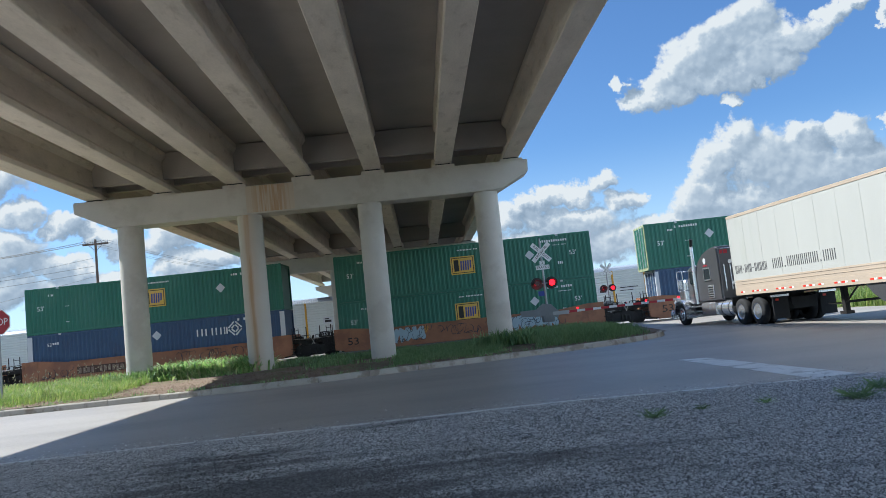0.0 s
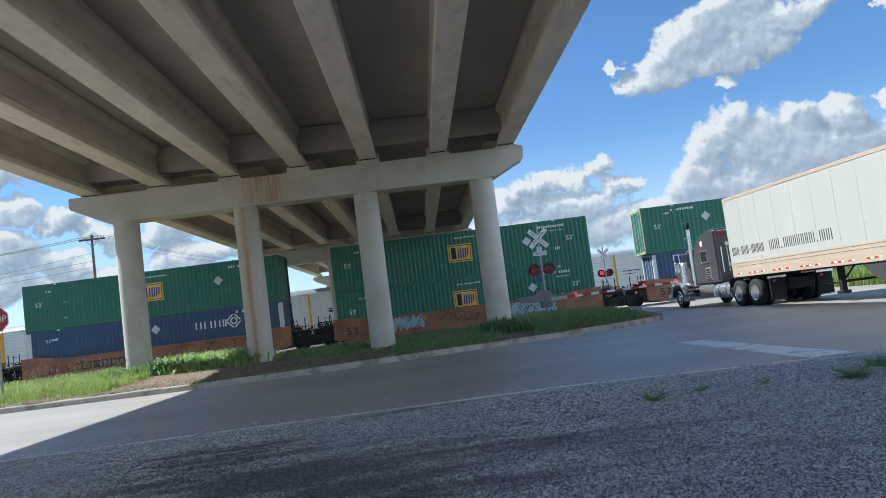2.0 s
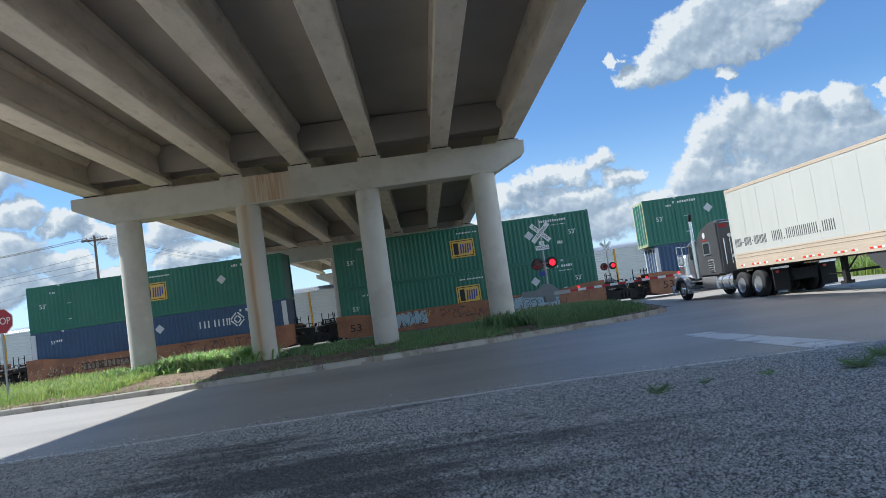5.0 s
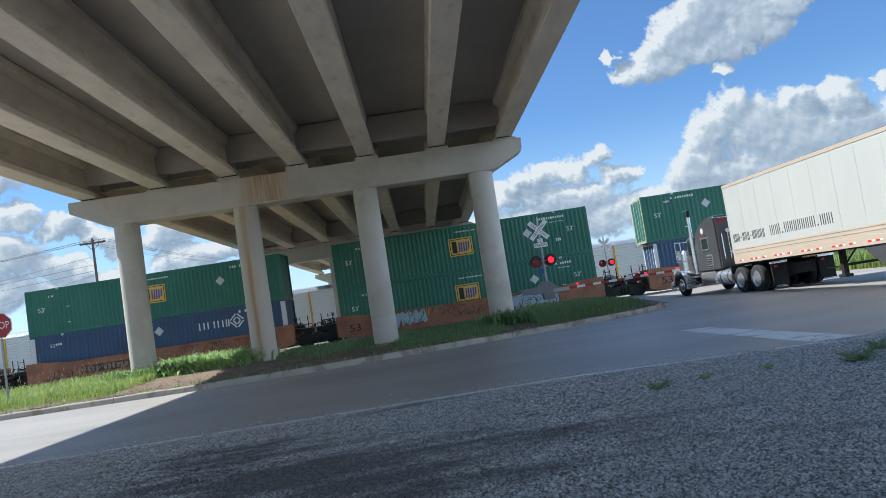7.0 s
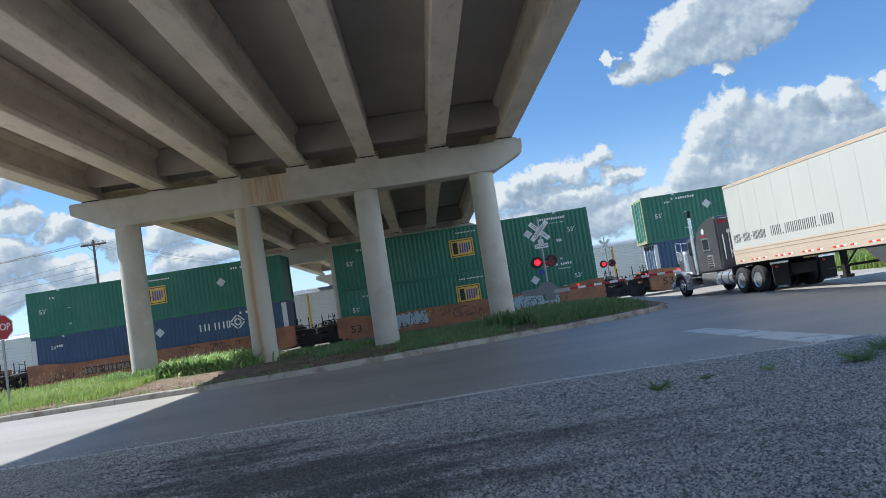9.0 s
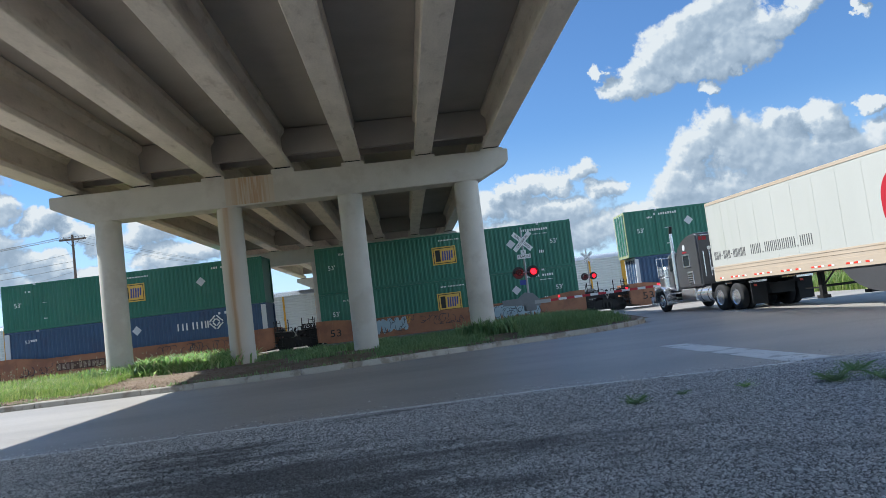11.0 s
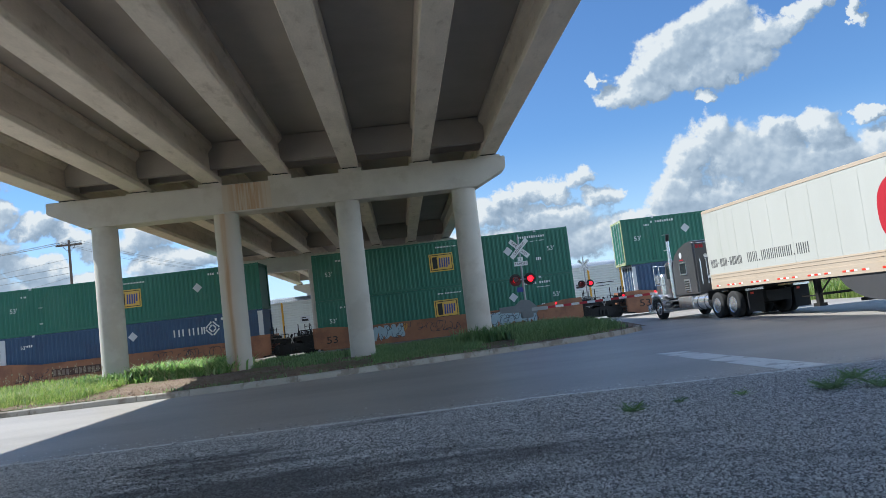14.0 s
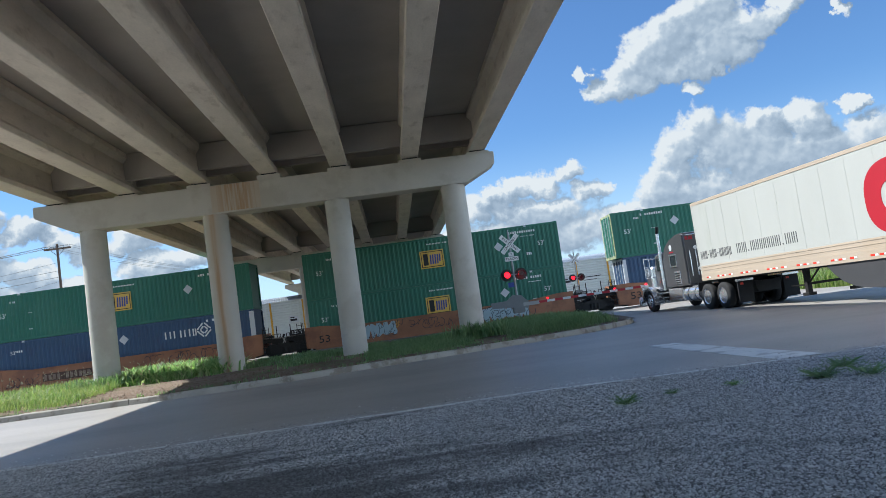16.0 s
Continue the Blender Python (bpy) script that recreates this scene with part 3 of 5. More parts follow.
def plate_logo(c, x, z):
    """Yellow plate with dark and blue shapes."""
    part("logo_plate", boxes((x, x + 1.5, -0.010, 0.002, z, z + 1.12)), LOGO_YELLOW, c, "yellow painted plate")
    for xa, xb, za, zb in ((0.07, 1.43, 0.07, 0.11), (0.07, 1.43, 1.01, 1.05), (0.07, 0.11, 0.11, 1.01), (1.39, 1.43, 0.11, 1.01)):
        part("logo_border", boxes((x + xa, x + xb, -0.014, -0.008, z + za, z + zb)), BLACK, c, "thin black painted border")
    part("logo_mark", boxes((x + 0.20, x + 0.50, -0.016, -0.008, z + 0.20, z + 0.92)), BLACK, c, "black painted block")
    for k in range(5):
        xk = x + 0.60 + k * 0.145
        part("logo_mark", prisms(([(xk, z + 0.24 + 0.12 * (k == 4)), (xk + 0.085, z + 0.24 + 0.12 * (k == 4)), (xk + 0.115, z + 0.84), (xk + 0.03, z + 0.84)], "y", -0.016, -0.008)), LOGO_BLUE, c, "blue painted slanted block")


Z_LOW, Z_TOP, LONG = 0.28, 3.188, 16.15
XA, XB, XC = -26.40, -6.90, 12.71
GREEN_LABEL = "dark green corrugated steel freight container with a yellow plate"


def long_code(c, plate):
    letters("length_mark", "53'", 0.40, WHITE, c, wall_mark(0.95, -0.006, 1.6))
    letters("length_mark", "53'", 0.40, WHITE, c, wall_mark(15.0, -0.006, 1.65))
    marks(c, [(13.0, 2.44, 1.75, 0.15, 12), (1.45, 2.34, 0.36, 0.13, 4), (14.0, 1.0, 0.36, 0.2, 3), (2.5, 0.62, 0.30, 0.07, 4), (7.6, 2.47, 1.5, 0.09, 16), (13.75, 2.2, 0.9, 0.05, 11), (2.5, 1.62, 0.25, 0.04, 3)])
    diamond(c, 12.29, 1.75)
    if plate:
        plate_logo(c, 7.30, 1.0)


for x, z, plate in ((XA, Z_TOP, True), (XB, Z_TOP, True), (XB, Z_LOW, True), (XC, Z_TOP, False)):
    c = container(x, z, LONG, GREEN, GREEN_LABEL if plate else "dark green corrugated steel freight container with an end frame paled as sunlit", door=LIT_FRAME if x == XC else None)
    long_code(c, plate)
    if x == XC:
        diamond(c, 4.05, 1.95)
        marks(c, [(1.9, 2.5, 1.5, 0.15, 10)])
cb = container(XA, Z_LOW, LONG, BLUE, "dark blue corrugated steel freight container with white marks")
letters("length_mark", "53'", 0.30, WHITE, cb, wall_mark(1.4, -0.006, 2.2))
marks(cb, [(13.0, 2.50, 1.9, 0.17, 10), (1.6, 2.2, 0.4, 0.15, 3)])
diamond(cb, 8.1, 2.1)
for xk in (-0.004, LONG - 0.30):
    part("pale_post", boxes((xk, xk + 0.30, -0.012, 0.04, 0.1, CONTAINER_H - 0.1)), LIGHT_GREY, cb, "pale grey end post")
# a row of white block shapes beside a ring of diamonds
for xk, wk in ((10.6, 0.42), (11.14, 0.52), (11.78, 0.42), (12.3, 0.28)):
    for xs in (xk, xk + wk - 0.13):
        part("white_mark", boxes((xs, xs + 0.085, -0.010, 0.002, 1.76, 2.20)), WHITE, cb, "white painted upright block")
for k in range(4):
    for j in range(2):
        r = 0.46 - 0.22 * j
        a, b = math.pi / 2 * k, math.pi / 2 * (k + 1)
        p, q = Vector((math.cos(a) * r, 0, math.sin(a) * r)), Vector((math.cos(b) * r, 0, math.sin(b) * r))
        part("diamond_mark", rods((p.lerp(q, 0.1), p.lerp(q, 0.9), 0.05), seg=6), WHITE, cb, "white painted diamond side", at=Matrix.Translation((13.0, 0.03, 2.05)))
cc = container(XC + 0.35, Z_LOW, 12.19, BLUE, "dark blue steel freight container with light grey door end", door=LIGHT_GREY)
part("pale_panel", boxes((0.0, 0.20, -0.008, 0.002, 0.1, CONTAINER_H - 0.12)), LIGHT_GREY, cc, "light grey painted end bay")


def wheelset(parent, x, y0, r=0.42):
    o = part("wheelset", rods(((x, y0 + 0.30, r), (x, y0 + 0.42, r), r), ((x, y0 + 1.86, r), (x, y0 + 1.98, r), r), ((x, y0 + 0.2, r), (x, y0 + 2.1, r), 0.08), ((x, y0 + 0.12, r), (x, y0 + 0.22, r), 0.13), seg=28), BOGIE, parent, smooth=True)
    return o


def bogie(parent, x, y0=0.0):
    """Side frames with springs and two wheelsets."""
    for y in (y0 + 0.14, y0 + 2.02):
        bm = bmesh.new()
        prism(bm, [(x - 1.15, 0.34), (x - 0.8, 0.30), (x - 0.45, 0.18), (x + 0.45, 0.18), (x + 0.8, 0.30), (x + 1.15, 0.34), (x + 1.15, 0.56), (x + 0.8, 0.66), (x + 0.4, 0.80), (x - 0.4, 0.80), (x - 0.8, 0.66), (x - 1.15, 0.56)], "y", y, y + 0.12)
        for k in (-0.22, 0, 0.22):
            rod(bm, (x + k, y - 0.04, 0.28), (x + k, y - 0.04, 0.6), 0.08, seg=10)
        part("side_frame", bm, BOGIE, parent)
    part("bolster", boxes((x - 0.2, x + 0.2, y0 + 0.1, y0 + 2.2, 0.4, 0.9)), BOGIE, parent)
    wheelset(parent, x - 0.89, y0)
    wheelset(parent, x + 0.89, y0)


def well_car(x0, left_bogie):
    c = thing("well_car", TRAIN @ Matrix.Translation((x0, -0.16, 0)), "faded orange-brown intermodal well car with spray-painted sides", "rail car", "cars of the standing train")
    L = LONG
    side = [(-0.35, 0.30), (0.2, 0.22), (L - 0.2, 0.22), (L + 0.35, 0.30), (L + 0.35, 1.56), (L - 0.6, 1.56), (L - 2.6, 1.34), (2.6, 1.34), (0.6, 1.56), (-0.35, 1.56)]
    bm = prisms((side, "y", 0.0, 0.10))
    part("side_sill", bm, WELL, c)
    part("side_sill", prisms((side, "y", 2.80, 2.90)), WELL, c)
    part("top_chord", boxes((2.6, L - 2.6, -0.03, 0.12, 1.26, 1.36), bevel=0.015), WELL, c)
    part("bottom_chord", boxes((0.2, L - 0.2, -0.04, 0.14, 0.14, 0.28), bevel=0.015), WELL, c)
    for x in (-0.3, 0.55, L - 0.7, L + 0.15):
        part("side_post", boxes((x, x + 0.12, -0.03, 0.03, 0.3, 1.5), bevel=0.01), WELL, c)
    part("floor", boxes((0, L, 0.1, 2.8, 0.16, 0.26)), BOGIE, c)
    for x, s in ((0.0, -1), (L, 1)):
        part("end_bulkhead", boxes((x - 0.36, x + 0.0, 0.05, 2.85, 0.5, 1.55) if s < 0 else (x, x + 0.36, 0.05, 2.85, 0.5, 1.55)), WELL, c)
        xe = x + s * 1.55
        part("end_platform", boxes((min(x, xe), max(x, xe), 0.35, 2.55, 0.95, 1.12), bevel=0.02), BOGIE, c)
        part("cross_step", boxes((x + s * 0.5 - 0.3, x + s * 0.5 + 0.3, 0.0, 0.3, 0.62, 0.68), (x + s * 0.5 - 0.3, x + s * 0.5 + 0.3, 0.0, 0.3, 0.32, 0.37)), BOGIE, c)
        for xr in (x + s * 0.55, x + s * 1.25):
            part("grab_post", rods(((xr, 0.2, 0.9), (xr, 0.2, 1.95), 0.03), seg=8), BOGIE, c)
        bm = bmesh.new()
        for k in range(5):
            rod(bm, (x + s * (0.4 + 0.25 * k), 0.3 + 0.2 * k, 1.12), (x + s * (0.6 + 0.22 * k), 0.5 + 0.2 * k, 1.25 + 0.12 * math.sin(k * 2.0)), 0.07, seg=8)
        box(bm, x + s * 0.7 - 0.25, x + s * 0.7 + 0.25, 0.35, 0.8, 1.12, 1.38)
        part("brake_gear", bm, BOGIE, c)
    # ladders, hoses and pipes at the ends
    for x, s in ((0.0, -1), (L, 1)):
        lad = part("ladder", rods(((x + s * 0.42, -0.02, 0.35), (x + s * 0.42, -0.02, 1.9), 0.022), ((x + s * 0.80, -0.02, 0.35), (x + s * 0.80, -0.02, 1.9), 0.022), seg=6), BOGIE, c, "black steel end ladder")
        for k in range(5):
            part("rung", rods(((x + s * 0.42, -0.02, 0.45 + 0.33 * k), (x + s * 0.80, -0.02, 0.45 + 0.33 * k), 0.016), seg=6), BOGIE, lad)
        part("brake_pipe", rods(((x + s * 0.3, 0.1, 1.25), (x + s * 1.6, 0.1, 1.18), 0.03), ((x + s * 1.6, 0.1, 1.18), (x + s * 1.75, 0.1, 0.85), 0.03), seg=8), STEEL, c, "rusty brake pipe")
        part("hand_rail", rods(((x + s * 0.9, 0.05, 1.1), (x + s * 0.9, 0.05, 1.42), 0.02), ((x + s * 0.9, 0.05, 1.42), (x + s * 1.5, 0.05, 1.42), 0.02), ((x + s * 1.5, 0.05, 1.42), (x + s * 1.5, 0.05, 1.1), 0.02), seg=6), BOGIE, c)
    if x0 == XB:
        board = part("capacity_board", boxes((-1.25, -0.40, -0.02, 0.02, 1.22, 1.56), bevel=0.01), BOGIE, c, "black board with white letters")
        letters("board_writing", "125 T", 0.28, WHITE, board, wall_mark(-0.82, -0.025, 1.39), 0.002)
    if left_bogie:
        bogie(c, -1.68, 0.28)
    bogie(c, L + 1.68, 0.28)
    if not left_bogie:
        letters("length_mark", "53", 0.62, BLACK, c, wall_mark(0.62 + 0.2, -0.034, 0.72), width=1.25, label="black painted number")
    return c


cars = [well_car(XA, True), well_car(XB, False), well_car(XC, False), well_car(XA - 19.5, False)]
part("code_board", boxes((3.1, 6.1, -0.02, 0.002, 0.52, 0.98)), BOARD, cars[0], "blackened board behind white marks")
for i in range(11):
    if i != 4:
        part("code_mark", boxes((3.2 + i * 0.26, 3.2 + i * 0.26 + 0.17, -0.028, -0.016, 0.58, 0.9)), DULL_WHITE, cars[0])


def tag_paint(car, x, z, width, height, seed, fill, line, loops=5):
    """A sprayed scrawl of rounded shapes, raised by the thickness of the paint."""
    rnd = random.Random(seed)
    if fill:
        bm = bmesh.new()
        for i in range(loops):
            cx, r = x + width * (i + 0.5) / loops, width / loops * rnd.uniform(0.5, 0.72)
            pts = []
            for k in range(14):
                a = 2 * math.pi * k / 14
                rr = 1 + 0.22 * math.sin(3 * a + i) + rnd.uniform(-0.08, 0.08)
                pts.append((cx + math.cos(a) * r * rr, z + height / 2 + math.sin(a) * height / 2 * rr))
            prism(bm, pts, "y", -0.006 - 0.001 * i, 0.001)
        tagged(part("sprayed_letters", bm, fill, car), "pale spray-painted balloon shapes", kind="stuff")
    bm = bmesh.new()
    for i in range(loops * 2):
        cx = x + width * rnd.random()
        p = Vector((cx, -0.016, z + height * rnd.uniform(0.1, 0.9)))
        a = rnd.uniform(0, 6.28)
        for k in range(6):
            a += rnd.uniform(0.3, 1.0)
            q = p + Vector((math.cos(a) * width / loops * 0.32, 0, math.sin(a) * height * 0.28))
            q.z = min(max(q.z, z), z + height)
            d = (q - p)
            if d.length > 0.02:
                rod(bm, p, q, 0.014, seg=4)
            p = q
    tagged(part("sprayed_outline", bm, line, car), "dark spray-painted scrawl", kind="stuff")


tag_paint(cars[1], 3.25, 0.42, 2.0, 0.86, 3, GRAFFITI, GRAFFITI_DARK, 5)
tag_paint(cars[1], 10.7, 0.40, 2.9, 0.86, 5, GRAFFITI, GRAFFITI_DARK, 6)
tag_paint(cars[1], 5.0, 0.85, 0.5, 0.45, 8, GRAFFITI_ORANGE, GRAFFITI_DARK, 2)
tag_paint(cars[1], 11.5, 0.62, 0.5, 0.4, 18, GRAFFITI_ORANGE, GRAFFITI_DARK, 1)
tag_paint(cars[1], 5.9, 0.55, 2.6, 0.6, 9, None, GRAFFITI_DARK, 6)
tag_paint(cars[1], 8.7, 0.45, 1.6, 0.7, 10, None, GRAFFITI_DARK, 6)
tag_paint(cars[0], 0.8, 0.4, 1.8, 0.6, 21, None, GRAFFITI_DARK, 5)
tag_paint(cars[0], 9.3, 0.45, 4.2, 0.75, 11, None, GRAFFITI_DARK, 9)

# rails under both trains
for y in (0.44, 1.94, 31.5, 33.0):
    rail = thing("rail", TRAIN @ Matrix.Translation((0, y, 0)), "rusty steel rail with a bright worn head", "rail", "rails of the two tracks", "structure")
    part("rail_foot", boxes((-150, 150, -0.07, 0.07, -0.02, 0.01), (-150, 150, -0.012, 0.012, 0.0, 0.03)), STEEL, rail)
    part("rail_head", boxes((-150, 150, -0.036, 0.036, 0.012, 0.034), bevel=0.004), STEEL, rail)

# ---- the passing train of covered car carriers ----
RACK_Y, RACK_L, RACK_PITCH, RACK_SPEED = 31.0, 27.95, 28.54, 14.27
RACK_GAIN = (-0.45, 0.08, 0.50, 0.77, 0.68, 0.32, -0.22, -0.62, -0.95)      # the train slows a little: metres ahead of an even pace, every two seconds
GAP_AT_ZERO = -20.2      # place along the track of one gap between cars at 0 s


def car_carrier():
    c = thing("car_carrier", TRAIN, "covered rail car for motor cars, white panels and yellow ends", "rail car", "cars of the passing train")
    L, zf, zp, zr = RACK_L, 1.05, 4.62, 5.20
    part("underframe", boxes((0, L, 0.1, 2.9, 0.75, 1.1), (3, L - 3, 0.6, 2.4, 0.45, 0.75)), BOGIE, c)
    part("core", boxes((0.5, L - 0.5, 0.1, 2.9, zf, zp)), RACK_WHITE, c)
    ends = 2.25
    for xa in (0.25, L - ends):
        for k in range(4):
            w0 = (ends - 0.25) / 4
            part("end_panel", boxes((xa + k * w0 + 0.02, xa + (k + 1) * w0 - 0.02, 0.0, 0.1, zf, zp + 0.05), bevel=0.02), YELLOW, c)
    n = 7
    step = (L - 2 * ends) / n
    slat = None
    for i in range(n):
        xa = ends + i * step
        part("post", boxes((xa - 0.09, xa + 0.09, -0.06, 0.1, zf, zp + 0.1), bevel=0.015), YELLOW, c)
        for k in range(14):
            z0 = zf + 0.03 + k * (zp - zf - 0.05) / 14
            m = Matrix.Translation((xa, 0, z0))
            if slat is None:
                bm = bmesh.new()
                h = (zp - zf - 0.05) / 14
                prism(bm, [(0.06, 0.0), (0.0, h * 0.18), (0.0, h * 0.78), (0.06, h * 0.96), (0.09, h * 0.96), (0.09, 0.0)], "x", 0.10, step - 0.10)
                slat = part("slat", bm, RACK_WHITE, c, at=m)
            else:
                twin("slat", slat, c, m)
    part("post", boxes((L - ends - 0.09, L - ends + 0.09, -0.06, 0.1, zf, zp + 0.1), bevel=0.015), YELLOW, c)
    part("top_rail", boxes((0.2, L - 0.2, -0.03, 0.1, zp, zp + 0.14)), RACK_WHITE, c)
    # ribbed roof, its edge folded down
    bm = bmesh.new()
    ribs = 150
    dx = (L - 0.6) / ribs
    for i in range(ribs):
        x = 0.3 + i * dx
        prism(bm, [(0.02, zp + 0.12), (0.30, zr - 0.14), (0.9, zr + 0.02), (2.1, zr + 0.02), (2.7, zr - 0.14), (2.98, zp + 0.12)], "x", x, x + dx * 0.55)
    prism(bm, [(0.08, zp + 0.1), (0.36, zr - 0.2), (0.9, zr - 0.06), (2.1, zr - 0.06), (2.64, zr - 0.2), (2.92, zp + 0.1)], "x", 0.25, L - 0.25)
    part("roof", bm, RACK_ROOF, c)
    for x, s in ((0.0, 1), (L, -1)):
        part("end_door", prisms(([(0.15, zf), (2.85, zf), (2.85, zp), (2.5, zr - 0.25), (0.5, zr - 0.25), (0.15, zp)], "x", x + s * 0.1, x + s * 0.2)), YELLOW, c)
        part("end_corner", boxes((x + s * 0.02, x + s * 0.22, 0.0, 0.18, zf - 0.1, zp + 0.2), bevel=0.02), LIGHT_GREY, c)
        part("coupler", boxes((x - 0.45, x + 0.45, 1.35, 1.65, 0.75, 0.95)), BOGIE, c)
        part("ladder", rods(((x + s * 0.45, -0.08, zf), (x + s * 0.45, -0.08, 2.6), 0.02), ((x + s * 0.85, -0.08, zf), (x + s * 0.85, -0.08, 2.6), 0.02), *[((x + s * 0.45, -0.08, zf + 0.3 * k), (x + s * 0.85, -0.08, zf + 0.3 * k), 0.015) for k in range(1, 6)], seg=6), YELLOW, c)
    bogie(c, 2.6, 0.4)
    bogie(c, L - 2.6, 0.4)
    # a black crossed mark and code lines on one panel
    part("panel_mark", boxes((ends + 2.2 * step, ends + 2.75 * step, -0.012, 0.004, 2.9, 2.98), (ends + 2.2 * step, ends + 2.6 * step, -0.012, 0.004, 2.6, 2.66)), BLACK, c, "black painted code lines")
    plate = part("notice_plate", boxes((ends + 1.52 * step, ends + 1.82 * step, -0.012, 0.004, 2.45, 3.1)), LIGHT_GREY, c, "pale notice plate")
    part("notice_print", boxes((ends + 1.57 * step, ends + 1.77 * step, -0.018, -0.010, 2.6, 2.82)), BLACK, plate)
    part("notice_print", boxes((ends + 1.57 * step, ends + 1.70 * step, -0.018, -0.010, 2.9, 3.0)), BLACK, plate)
    return c


RACKS = [car_carrier()]
RACK_START = [GAP_AT_ZERO + 0.3 + RACK_PITCH * k for k in range(-10, 4)]
for _ in RACK_START[1:]:
    RACKS.append(copy_thing(RACKS[0], TRAIN))

# ---- the waiting lorry: its own frame looks along +y, left side at x = 0 ----
RIG = Matrix.Translation((12.57, 30.0, 0.0)) @ Matrix.Rotation(math.atan(0.075), 4, "Z")


def lathe(bm, rows, centre, seg=32, closed=True):
    """A body turned round the x axis: rows of (x, radius)."""
    cx, cy, cz = centre
    rings = [[bm.verts.new((cx + x, cy + r * math.cos(2 * math.pi * k / seg), cz + r * math.sin(2 * math.pi * k / seg))) for k in range(seg)] for x, r in rows]
    for a, b in zip(rings, rings[1:]):
        for k in range(seg):
            bm.faces.new((a[k], a[(k + 1) % seg], b[(k + 1) % seg], b[k]))
    if closed:
        bm.faces.new(rings[0]), bm.faces.new(rings[-1][::-1])
    bmesh.ops.recalc_face_normals(bm, faces=bm.faces)
    return bm


def road_wheel(parent, x, y, side, dual=True, r=0.51):
    """Tyre with rounded shoulders, polished disc with hand holes and hub. side -1: faces left."""
    wdt = 0.58 if dual else 0.29
    s = -side
    bm = bmesh.new()
    lathe(bm, [(0.0, r * 0.60), (0.0, r * 0.86), (s * 0.03, r * 0.97), (s * 0.06, r), (s * 0.24, r), (s * 0.27, r * 0.96), (s * 0.29, r * 0.86), (s * 0.29, r * 0.6)], (x, y, r), closed=False)
    if dual:
        lathe(bm, [(s * 0.33, r * 0.60), (s * 0.33, r * 0.86), (s * 0.36, r * 0.97), (s * 0.39, r), (s * 0.55, r), (s * 0.58, r * 0.96), (s * 0.60, r * 0.86), (s * 0.6, r * 0.6)], (x, y, r), closed=False)
    t = part("wheel", bm, RUBBER, parent, "black tyre on a polished disc", smooth=True)
    bm = bmesh.new()
    if dual:
        prof = [(s * 0.02, r * 0.62), (-s * 0.005, r * 0.60), (s * 0.02, r * 0.56), (s * 0.17, r * 0.51), (s * 0.20, r * 0.30), (s * 0.07, r * 0.25), (s * 0.02, r * 0.22), (s * 0.01, r * 0.02)]
    else:
        prof = [(s * 0.02, r * 0.62), (-s * 0.005, r * 0.60), (s * 0.01, r * 0.55), (-s * 0.03, r * 0.44), (-s * 0.05, r * 0.30), (-s * 0.07, r * 0.24), (-s * 0.09, r * 0.02)]
    lathe(bm, prof, (x, y, r))
    rim = part("rim", bm, CHROME, t, "polished metal disc", smooth=True)
    for k in range(10):
        a = 2 * math.pi * k / 10
        xx = x + (s * 0.18 if dual else -s * 0.035)
        bm = bmesh.new()
        rod(bm, (xx, y + math.cos(a) * r * 0.40, r + math.sin(a) * r * 0.40), (xx - s * 0.01, y + math.cos(a) * r * 0.40, r + math.sin(a) * r * 0.40), 0.046, seg=10)
        part("hand_hole", bm, BLACK, t)
    return t


